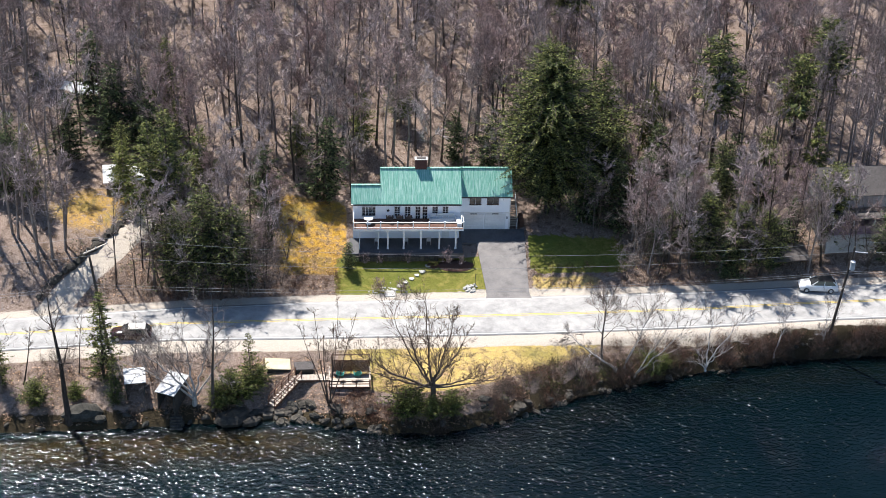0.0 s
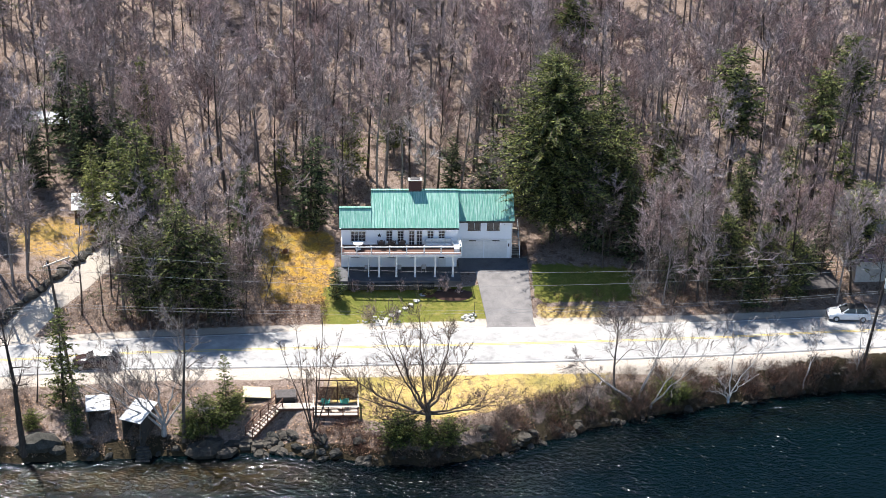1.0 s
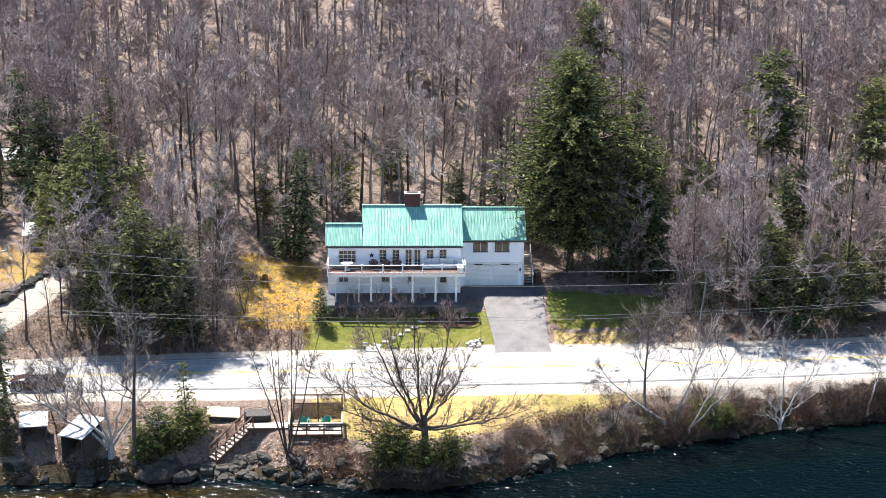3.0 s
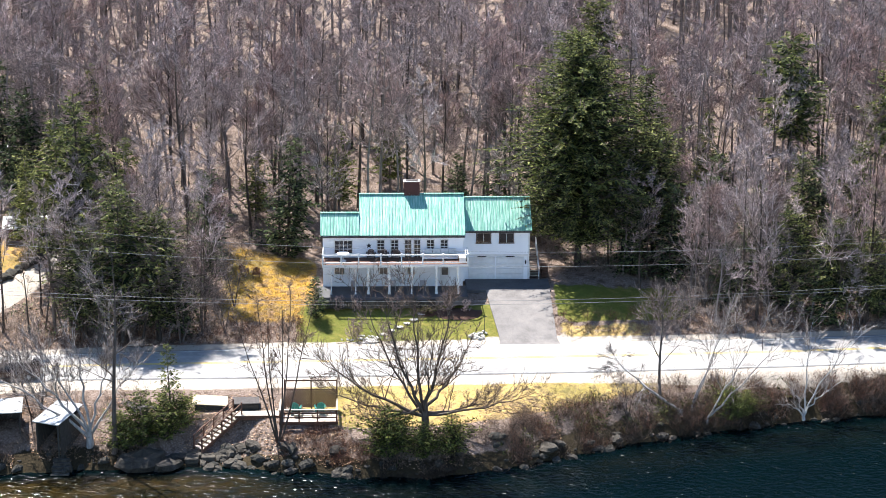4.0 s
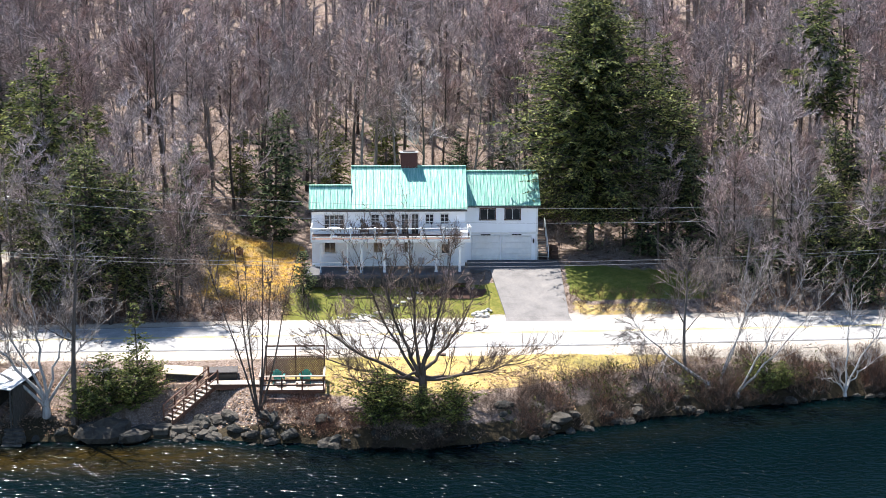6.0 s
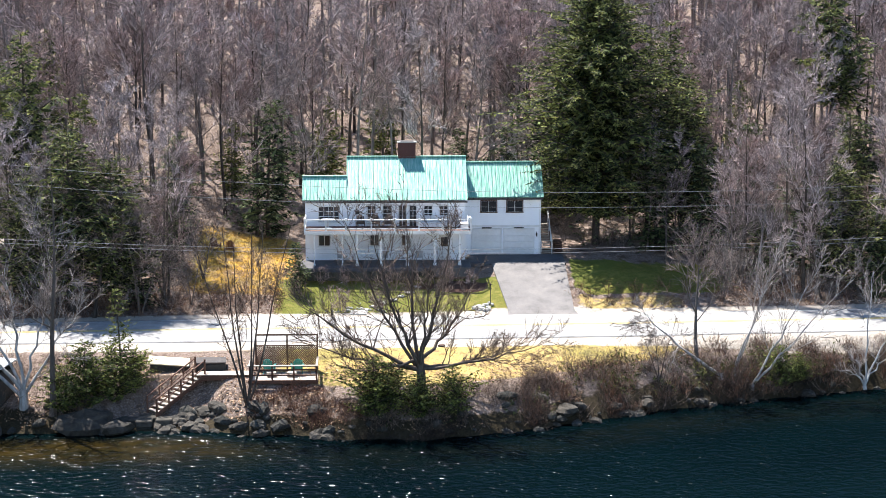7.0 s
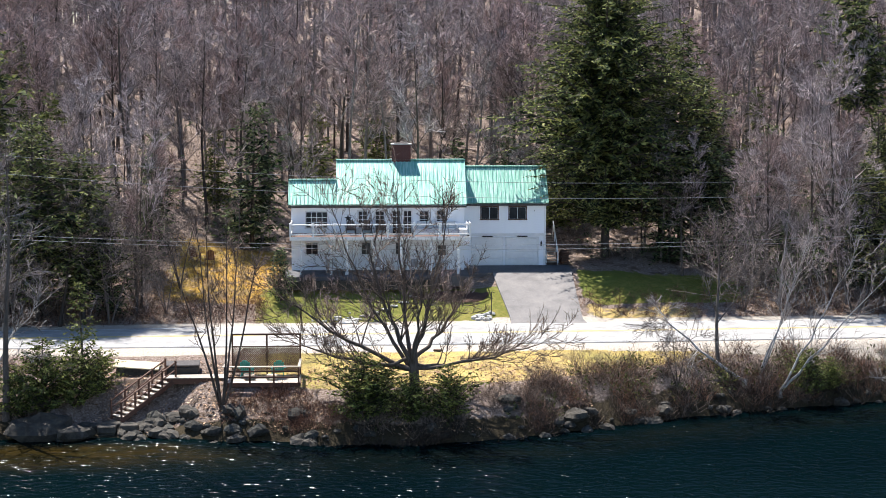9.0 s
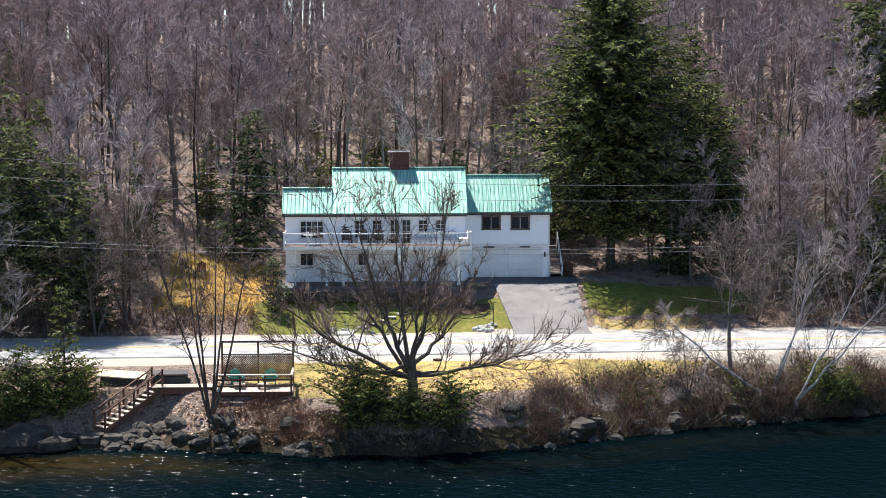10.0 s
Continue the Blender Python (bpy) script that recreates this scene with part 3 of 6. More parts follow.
def window(name, x0, x1, z0, z1, y, cols, rows, parent, trim=M_WHITE):
    """A framed window on a wall that faces the lake, with glazing bars."""
    w = new(name)
    w.parent = parent
    f = 0.07
    part("window_frame", boxes((x0 - f, x1 + f, y - 0.07, y, z1, z1 + f + 0.03), (x0 - f, x0, y - 0.07, y, z0, z1),
                               (x1, x1 + f, y - 0.07, y, z0, z1), bevel=0.008), trim, w)
    part("window_sill", boxes((x0 - f - 0.04, x1 + f + 0.04, y - 0.11, y, z0 - 0.07, z0), bevel=0.008), trim, w)
    for i in range(cols):
        for j in range(rows):
            a, b = x0 + (x1 - x0) * i / cols, x0 + (x1 - x0) * (i + 1) / cols
            c, d = z0 + (z1 - z0) * j / rows, z0 + (z1 - z0) * (j + 1) / rows
            part("pane", boxes((a + 0.02, b - 0.02, y - 0.035, y - 0.028, c + 0.02, d - 0.02)), M_GLASS, w)
    bars = bmesh.new()
    for i in range(1, cols):
        a = x0 + (x1 - x0) * i / cols
        box(bars, a - 0.022, a + 0.022, y - 0.05, y - 0.028, z0, z1)
    for j in range(1, rows):
        c = z0 + (z1 - z0) * j / rows
        box(bars, x0, x1, y - 0.052, y - 0.027, c - 0.022, c + 0.022)
    if cols * rows > 1:
        part("glazing_bars", bars, M_OFFWHITE if trim is M_DARKWOOD else trim, w)
    else:
        bars.free()
    return w


YM = -1.97
window("window_triple", -10.38, -8.76, 3.3, 4.55, -1.955, 4, 3, house)
for a, b in ((-6.42, -5.76), (-5.13, -4.48), (-1.78, -1.12), (-0.5, 0.16)):
    window("window", a, b, 3.3, 4.6, YM, 2, 4, house)
for a, b in ((-3.84, -3.26), (-2.98, -2.40)):
    window("glazed_door", a, b, 2.85, 4.62, YM, 2, 4, house)
for a, b in ((3.02, 4.30), (5.19, 6.47)):
    window("window", a, b, 3.72, 4.68, -0.02, 2, 1, house, M_DARKWOOD)
# lower floor under the deck
for a, b in ((-10.4, -9.5), (-6.2, -5.5), (-3.6, -3.0)):
    window("basement_window", a, b, 1.2, 2.1, YM, 2, 1, house)
door = part("basement_door", boxes((-0.55, 0.35, -2.03, -1.95, 0.0, 2.05), bevel=0.01), M_WHITE, house)
part("door_glass", boxes((-0.4, 0.2, -2.04, -2.025, 1.1, 1.9)), M_GLASS, door)


def star(parent, x, y, z, r):
    bm = bmesh.new()
    pts = []
    for k in range(10):
        a = math.pi / 2 + k * math.pi / 5
        rr = r if k % 2 == 0 else r * 0.42
        pts.append(bm.verts.new((x + rr * math.cos(a), y, z + rr * math.sin(a))))
    tip = bm.verts.new((x, y - 0.06, z))
    for k in range(10):
        bm.faces.new((pts[k], tip, pts[(k + 1) % 10]))
    bmesh.ops.recalc_face_normals(bm, faces=bm.faces)
    return part("barn_star", bm, M_BLACK, parent, "black five-pointed barn star")


star(house, -7.2, -1.99, 4.05, 0.30)


def garage_door(x0, x1):
    g = new("garage_door")
    g.parent = house
    for k in range(4):
        z0 = 0.02 + k * 0.53
        part("door_panel", boxes((x0, x1, 0.0, 0.06, z0, z0 + 0.52), bevel=0.015), M_WHITE, g)
    part("door_trim", boxes((x0 - 0.1, x0, -0.03, 0.06, 0, 2.25), (x1, x1 + 0.1, -0.03, 0.06, 0, 2.25), (x0 - 0.1, x1 + 0.1, -0.03, 0.06, 2.14, 2.27), bevel=0.01), M_WHITE, g)
    cx = (x0 + x1) / 2
    lamp = boxes((cx - 0.42, cx + 0.42, -0.16, -0.03, 2.28, 2.37), bevel=0.03)
    part("door_lamp", lamp, M_BLACK, g, "dark lamp over the garage door")


garage_door(2.35, 4.65)
garage_door(4.98, 7.4)
part("wall_lantern", tube(boxes((7.62, 7.74, -0.12, 0.06, 1.55, 1.85), bevel=0.02), (7.68, -0.03, 1.85), (7.68, -0.03, 1.98), 0.06, 0.0), M_BLACK, house, "black wall lantern")

# chimney
chimney = part("chimney", boxes((-3.86, -2.40, 0.86, 1.5, 7.0, 9.62)), M_BRICK, house)
brick_me = None
for k in range(26):
    z = 7.6 + k * 0.075
    for i in range(6):
        x = -3.86 + (i + (0.5 if k % 2 else 0)) * 0.23
        w = min(0.215, -2.40 - x)
        if w < 0.05 or (z < 7.9):
            continue
        if brick_me is None:
            b0 = part("brick", boxes((0, 0.215, -0.012, 0.02, 0, 0.065)), M_BRICK, chimney)
            brick_me = b0.data
        else:
            b0 = new("brick", brick_me)
            b0.parent = chimney
        b0.matrix_basis = Matrix.Translation((x, 0.86, z)) @ Matrix.Diagonal((w / 0.215, 1, 1, 1))
part("chimney_cap", boxes((-3.94, -2.32, 0.78, 1.58, 9.62, 9.7), bevel=0.02), M_CONCRETE, chimney, "pale concrete chimney cap")
part("flue", boxes((-3.7, -2.56, 0.92, 1.44, 9.7, 9.76), bevel=0.02), M_SHINGLE, chimney)

# ---- deck on posts ----
deck = thing("raised_deck", "white railed wooden deck on square posts", "deck", m=HOUSE_M)
DX0, DX1, DY0, DY1, DZ = -11.45, 1.92, -4.43, -1.98, 2.88
board = None
for k in range(17):
    y = DY0 + 0.01 + k * 0.143
    if board is None:
        board = part("deck_board", boxes((DX0, DX1, 0, 0.132, DZ - 0.04, DZ), bevel=0.006), M_BROWNWOOD, deck)
        board.location.y = y
    else:
        o = board.copy()
        scene.collection.objects.link(o)
        o.location.y = y
part("rim_board", boxes((DX0 - 0.04, DX1 + 0.04, DY0 - 0.05, DY0, DZ - 0.26, DZ + 0.02), bevel=0.008), M_WHITE, deck)
part("rim_board", boxes((DX0 - 0.05, DX0 - 0.005, DY0, DY1, DZ - 0.26, DZ + 0.02), bevel=0.008), M_WHITE, deck)
part("rim_board", boxes((DX1 + 0.005, DX1 + 0.05, DY0, DY1, DZ - 0.26, DZ + 0.02), bevel=0.008), M_WHITE, deck)
for k in range(12):
    x = DX0 + 0.3 + k * 1.16
    part("joist", boxes((x, x + 0.05, DY0, DY1, DZ - 0.24, DZ - 0.045)), M_OFFWHITE, deck)
for x, w in ((-10.69, 0.1), (-8.44, 0.1), (-7.26, 0.2), (-5.32, 0.2), (-3.22, 0.2), (-0.97, 0.2), (1.03, 0.2)):
    part("post", boxes((x - w / 2, x + w / 2, DY0 + 0.05, DY0 + 0.05 + w, -0.4, DZ - 0.045), (x - w / 2 - 0.03, x + w / 2 + 0.03, DY0 + 0.02, DY0 + 0.08 + w, -0.1, 0.1), bevel=0.01), M_WHITE, deck)
rail_x = (DX0, -9.75, -8.15, -6.1, -4.2, -2.25, -0.35, DX1)
for x in rail_x:
    part("rail_post", boxes((x - 0.06, x + 0.06, DY0 - 0.02, DY0 + 0.1, DZ, DZ + 1.02), (x - 0.085, x + 0.085, DY0 - 0.045, DY0 + 0.125, DZ + 1.02, DZ + 1.07), bevel=0.008), M_WHITE, deck)
for x in (DX0, DX1):
    part("rail_post", boxes((x - 0.06, x + 0.06, DY1 - 0.14, DY1 - 0.02, DZ, DZ + 1.02), bevel=0.008), M_WHITE, deck)
    part("side_rail", boxes((x - 0.045, x + 0.045, DY0 + 0.1, DY1 - 0.14, DZ + 0.9, DZ + 0.98), (x - 0.035, x + 0.035, DY0 + 0.1, DY1 - 0.14, DZ + 0.1, DZ + 0.17), bevel=0.006), M_WHITE, deck)
for a, b in zip(rail_x, rail_x[1:]):
    part("top_rail", boxes((a + 0.06, b - 0.06, DY0 - 0.02, DY0 + 0.09, DZ + 0.9, DZ + 0.98), bevel=0.008), M_WHITE, deck)
    part("bottom_rail", boxes((a + 0.06, b - 0.06, DY0 + 0.01, DY0 + 0.07, DZ + 0.14, DZ + 0.24), bevel=0.008), M_WHITE, deck)

# ---- trees ----


class Soup:
    """Verts and faces gathered fast, for branches and foliage."""

    def __init__(self):
        self.v, self.f, self.k = [], [], 0

    def spike(self, a, b, r):
        """A tapering three-sided twig from a to the point b."""
        d = (b - a)
        s = d.orthogonal().normalized() * r
        t = d.normalized().cross(s)
        n = len(self.v)
        self.v += [a + s, a - s * 0.5 + t * 0.87, a - s * 0.5 - t * 0.87, b]
        self.f += [(n, n + 1, n + 3), (n + 1, n + 2, n + 3), (n + 2, n, n + 3)]

    def blade(self, a, b, r):
        """A hair-thin twig far from the eye."""
        d = b - a
        s = d.cross(Vector((self.k % 3 - 1, 1 + self.k % 2, 0.4))).normalized() * r
        self.k += 1
        n = len(self.v)
        self.v += [a + s, a - s, b]
        self.f.append((n, n + 1, n + 2))

    def limb(self, pts, radii, seg=5):
        n = len(self.v)
        for k, (p, r) in enumerate(zip(pts, radii)):
            d = (pts[min(k + 1, len(pts) - 1)] - pts[max(k - 1, 0)]).normalized()
            s = Vector((1, 0, 0)) if abs(d.x) < 0.8 else Vector((0, 1, 0))
            s = (s - d * s.dot(d)).normalized()
            t = d.cross(s)
            for i in range(seg):
                a = 2 * math.pi * i / seg
                self.v.append(p + (s * math.cos(a) + t * math.sin(a)) * r)
        for k in range(len(pts) - 1):
            for i in range(seg):
                j = (i + 1) % seg
                self.f.append((n + k * seg + i, n + k * seg + j, n + (k + 1) * seg + j, n + (k + 1) * seg + i))

    def leaf(self, c, d, side, l, w):
        n = len(self.v)
        self.v += [c - side * w, c + d * l * 0.5 - side * w * 0.9, c + d * l, c + d * l * 0.5 + side * w * 0.9]
        self.f.append((n, n + 1, n + 2, n + 3))

    def make(self, name, material, parent=None, smooth=True):
        return raw_object(name, [tuple(p) for p in self.v], self.f, material, parent, smooth)


def rand_dir(rng, up=0.0):
    a = rng.uniform(0, 2 * math.pi)
    z = rng.uniform(-1, 1)
    r = math.sqrt(1 - z * z)
    return Vector((r * math.cos(a), r * math.sin(a), z + up)).normalized()


def bend(rng, start, direction, length, steps, wander, lift=0.0):
    pts = [start]
    d = direction.normalized()
    for _ in range(steps):
        d = (d + rand_dir(rng) * wander + Vector((0, 0, lift))).normalized()
        pts.append(pts[-1] + d * length / steps)
    return pts


def bare_tree(seed, height, clear, spread, limbs, subs, twigs, trunk_mat, twig_mat, radius=None, stems=1, lean=0.05, upright=0.55, label="", twig_r=0.02, fine=False, name="bare_tree", drift=(0, 0), splay=1.2):
    """A leafless tree: a tapered trunk or several stems, limbs, branches and twigs."""
    rng = random.Random(seed)
    tree = thing(name, label or "leafless grey-brown hardwood tree among fallen leaves", "tree")
    wood, crown = Soup(), Soup()
    for s in range(stems):
        h = height * rng.uniform(0.82, 1.0)
        r = (radius or height * 0.0085) * (1.0 if stems == 1 else 0.7)
        if stems == 1:
            d = Vector((drift[0] + rng.uniform(-lean, lean), drift[1] + rng.uniform(-lean, lean), 1))
        else:
            a = 2 * math.pi * (s + rng.uniform(-0.3, 0.3)) / stems
            sp = splay * rng.uniform(0.3, 1.2)
            d = Vector((drift[0] + math.cos(a) * spread * sp, drift[1] + math.sin(a) * spread * sp, 1))
        trunk = bend(rng, Vector((0, 0, -0.3)), d, h + 0.3, 9, 0.06, 0.05)
        radii = [max(0.02, r * (1.25 if k == 0 else 1 - 0.93 * k / 9)) for k in range(10)]
        wood.limb(trunk, radii, 7)
        for _ in range(limbs):
            u = clear + (1 - clear) * rng.random() ** 0.8
            k = min(8, int(u * 9))
            p = trunk[k].lerp(trunk[k + 1], u * 9 - k)
            out = rand_dir(rng)
            out.z = abs(out.z) * 0.4 + upright
            ln = height * spread * rng.uniform(0.7, 1.25) * (1.15 - 0.75 * (u - clear) / (1.001 - clear))
            br = bend(rng, p, out, ln, 4, 0.22, 0.09)
            rr = radii[k] * 0.5
            wood.limb(br, [rr, rr * 0.75, rr * 0.5, rr * 0.32, 0.012], 4)
            for _ in range(subs):
                w = rng.uniform(0.25, 1.0)
                i = min(3, int(w * 4))
                q = br[i].lerp(br[i + 1], w * 4 - i)
                dd = ((br[i + 1] - br[i]).normalized() + rand_dir(rng, 0.25) * (1.25 if fine else 0.85)).normalized()
                sl = ln * (rng.uniform(0.4, 0.75) if fine else rng.uniform(0.25, 0.5))
                sb = bend(rng, q, dd, sl, 2, 0.25, 0.1)
                if fine:
                    crown.limb(sb, [max(0.014, rr * 0.25), max(0.011, rr * 0.16), 0.008], 3)
                else:
                    crown.limb([sb[0], sb[2]], [max(0.022, rr * 0.32), 0.010], 3)
                for _ in range(twigs):
                    w2 = rng.uniform(0.15, 1.0)
                    i2 = min(1, int(w2 * 2))
                    q2 = sb[i2].lerp(sb[i2 + 1], w2 * 2 - i2)
                    d2 = ((sb[i2 + 1] - sb[i2]).normalized() + rand_dir(rng, 0.3) * 0.8).normalized()
                    (crown.spike if fine else crown.blade)(q2, q2 + d2 * sl * (rng.uniform(0.3, 0.7) if fine else rng.uniform(0.4, 0.95)), twig_r)
    wood.make("trunk", trunk_mat, tree)
    crown.make("crown", twig_mat, tree, False)
    return tree


def spreading_tree(seed, targets, radius, wood_mat, twig_mat, label, density=1.0, stub=1.0, arc=(0.62, 0.28), fall=0.35):
    """A short trunk that parts low into long curved limbs toward the given points."""
    rng = random.Random(seed)
    tree = thing("bare_tree", label, "tree")
    wood, crown = Soup(), Soup()
    wood.limb([Vector((0, 0, -0.6)), Vector((0.05 * stub, 0, 0.3 * stub)), Vector((0, 0, 1.1 * stub))], [radius * 1.5, radius * 1.25, radius * 1.1], 9)
    for tx, ty, tz in targets:
        a, b = Vector((0, 0, rng.uniform(0.5, 1.0) * stub)), Vector((tx, ty, tz))
        c = Vector((tx * arc[0], ty * 0.6, tz * arc[1] + 0.6))
        n = 9
        pts = [a * (1 - u) ** 2 + c * 2 * u * (1 - u) + b * u * u + rand_dir(rng) * 0.12 * (1 if 0 < u < 1 else 0) for u in [i / n for i in range(n + 1)]]
        r = radius * rng.uniform(0.45, 0.7)
        radii = [max(0.018, r * (1 - 0.92 * i / n)) for i in range(n + 1)]
        wood.limb(pts, radii, 6)
        ln = (b - a).length
        for _ in range(int(17 * density)):
            u = 0.2 + 0.78 * rng.random() ** 0.75
            i = min(n - 1, int(u * n))
            p = pts[i].lerp(pts[i + 1], u * n - i)
            d = ((pts[i + 1] - pts[i]).normalized() * 0.8 + rand_dir(rng, fall) * 0.9).normalized()
            sl = ln * rng.uniform(0.2, 0.42) * (1.2 - 0.5 * u)
            sb = bend(rng, p, d, sl, 4, 0.2, 0.12 if fall > 0 else -0.16)
            rr = max(0.013, radii[i] * (0.45 if density == 1.0 else 0.3))
            wood.limb(sb, [rr, rr * 0.75, rr * 0.5, rr * 0.35, 0.008], 4)
            for _ in range(int(9 * density)):
                w = rng.uniform(0.2, 1.0)
                k = min(3, int(w * 4))
                q = sb[k].lerp(sb[k + 1], w * 4 - k)
                d2 = ((sb[k + 1] - sb[k]).normalized() + rand_dir(rng, 0.3) * 0.8).normalized()
                tb = bend(rng, q, d2, sl * rng.uniform(0.25, 0.5), 2, 0.2, 0.1)
                crown.limb(tb, [0.017, 0.013, 0.008], 3)
                for _ in range(5):
                    q2 = tb[0].lerp(tb[2], rng.uniform(0.3, 1))
                    crown.spike(q2, q2 + (d2 + rand_dir(rng, 0.2) * 0.8).normalized() * sl * rng.uniform(0.14, 0.3), 0.011)
    wood.make("trunk", wood_mat, tree)
    crown.make("crown", twig_mat, tree, False)
    return tree


def conifer(seed, height, width, trunk_mat, needle_mat, base=0.12, whorls=26, per=9, sprays=11, droop=0.35, label="", name="evergreen_tree", ragged=0.3, size=1.0, taper=0.75, lobes=0.5, dome=False):
    """An evergreen: trunk, drooping whorled branches and many flat sprays of needles."""
    rng = random.Random(seed)
    tree = thing(name, label or "tall dark green hemlock with drooping branches", "tree")
    wood, crown = Soup(), Soup()
    trunk = bend(rng, Vector((0, 0, -0.3)), Vector((0, 0, 1)), height + 0.3, 8, 0.02, 0.05)
    r = height * 0.016
    wood.limb(trunk, [max(0.02, r * (1 - 0.95 * k / 8)) for k in range(9)], 7)
    for w in range(whorls):
        u = base + (1 - base) * (w + rng.uniform(-0.3, 0.3)) / whorls
        u = min(0.985, max(base, u))
        z = u * height
        k = min(7, int(u * 8))
        c = trunk[k].lerp(trunk[k + 1], u * 8 - k)
        v = (u - base) / (1 - base)
        prof = (1 - v) ** taper * (0.72 + 0.28 * min(1, v * 6))
        if dome:
            prof = max(0.0, (1 - v) / 0.66) ** 0.5 if v > 0.34 else 0.66 + v
        a0 = rng.uniform(0, 6.28)
        n = max(6, int(per * (0.5 + 0.5 * prof)))
        for b in range(n):
            if rng.random() < 0.08:
                continue
            a = a0 + 2 * math.pi * b / n + rng.uniform(-0.4, 0.4)
            uj = min(0.985, max(base * 0.8, u + rng.uniform(-0.9, 0.9) * (1 - base) / whorls))
            kj = min(7, int(uj * 8))
            c = trunk[kj].lerp(trunk[kj + 1], uj * 8 - kj)
            lobe = 1 + lobes * noise.noise(Vector((math.cos(a) * 1.3, math.sin(a) * 1.3, uj * height * 0.28 + seed)))
            ln = width * prof * lobe * rng.uniform(1 - ragged, 1 + ragged * 0.7) + 0.25
            out = Vector((math.cos(a), math.sin(a), 0))
            side = Vector((-out.y, out.x, 0))
            rise = 0.28 - droop * (1 - v) + rng.uniform(-0.28, 0.28)
            tip = c + out * ln + Vector((0, 0, rise * ln))
            midp = c + out * ln * 0.55 + Vector((0, 0, (rise + 0.22) * ln * 0.55))
            wood.limb([c, midp, tip], [max(0.012, ln * 0.012), ln * 0.007 + 0.004, 0.004], 3)
            m = max(4, int(sprays * (0.35 + 0.65 * prof)))
            for s in range(m):
                t = 0.12 + 0.88 * (s + rng.random()) / m
                p = c.lerp(midp, t / 0.55) if t < 0.55 else midp.lerp(tip, (t - 0.55) / 0.45)
                sgn = 1 if s % 2 else -1
                dd = (out * rng.uniform(0.35, 1.0) + side * sgn * rng.uniform(0.25, 1.0) + Vector((0, 0, rng.uniform(-0.7, 0.45)))).normalized()
                l = (0.35 + 0.28 * ln * (1.1 - t)) * rng.uniform(0.7, 1.3) * size
                sd = dd.cross(Vector((0, 0, 1))).normalized()
                for q in range(2):
                    d3 = (dd + sd * (q - 0.5) * 0.9 + rand_dir(rng) * 0.35).normalized()
                    s3 = (d3.cross(rand_dir(rng))).normalized()
                    crown.leaf(p + d3 * l * 0.1 * q, d3, s3, l * rng.uniform(0.55, 1.0), l * 0.10 + 0.028)
    wood.make("trunk", trunk_mat, tree)
    crown.make("crown", needle_mat, tree, False)
    return tree


def put(src, x, y, rot, scale, group, z=None, first=False, sink=0.0):
    zz = (ground_z(x, y) if z is None else z) - sink
    m = Matrix.Translation((x, y, zz)) @ Matrix.Rotation(rot, 4, 'Z')
    if first:
        ob = src
        ob.matrix_basis = m @ Matrix.Diagonal((scale, scale, scale, 1))
        tagged(ob, group=group)
    else:
        ob = copy_thing(src, m)
        ob.scale = (scale, scale, scale)
        tagged(ob, group=group)
    return ob


WOODS = "bare trees of the wooded slope"
protos = [
    bare_tree(11, 17, 0.30, 0.20, 17, 8, 15, M_BARK, M_TWIG, twig_r=0.024),
    bare_tree(12, 19, 0.38, 0.17, 17, 8, 15, M_BARK, M_TWIGRED, twig_r=0.024),
    bare_tree(13, 15, 0.25, 0.22, 18, 8, 14, M_BARK, M_TWIG, twig_r=0.024),
    bare_tree(14, 18, 0.33, 0.19, 17, 8, 15, M_BARKDARK, M_TWIGRED, twig_r=0.024),
    bare_tree(15, 16, 0.22, 0.22, 18, 8, 14, M_BARKDARK, M_TWIG, twig_r=0.022),
    bare_tree(16, 20, 0.40, 0.16, 16, 8, 16, M_BARKDARK, M_TWIG, twig_r=0.024),
]
used = [False] * len(protos)


def in_clearing(x, y):
    if -13.0 < x < 9.8 and y < 7.0:
        return True
    if -19 < x < -12 and y < 6.0:
        return True
    if y < 6 and abs(x - track_x(y)) < 2.6:
        return True
    if 9 < x < 21 and y < 1.5:
        return True
    if ((x + 40) / 7) ** 2 + ((y - 1.5) / 5) ** 2 < 1.1:
        return True
    if -44 < x < -34.5 and 3 < y < 12:
        return True
    if 37 < x < 53 and -8 < y < 5:
        return True
    return y < road_north(x) + 1.2


rng = random.Random(5)
spots = []
tries = 0
while len(spots) < 262 and tries < 60000:
    tries += 1
    y = -10 + 62 * rng.random() ** 1.1
    half = 41 + 0.30 * (y + 8)
    x = rng.uniform(-half, half)
    if in_clearing(x, y):
        continue
    if any((x - a) ** 2 + (y - b) ** 2 < 4.6 for a, b in spots):
        continue
    spots.append((x, y))
for x, y in spots:
    k = rng.randrange(len(protos)) if y > 6 else rng.choice((0, 2, 3, 4))
    sc = rng.uniform(0.74, 1.1)
    if y < 6:
        sc *= 0.74
    if x < -18 and y > 25:
        sc *= 0.92
    put(protos[k], x, y, rng.uniform(0, 6.28), sc, WOODS, first=not used[k])
    used[k] = True


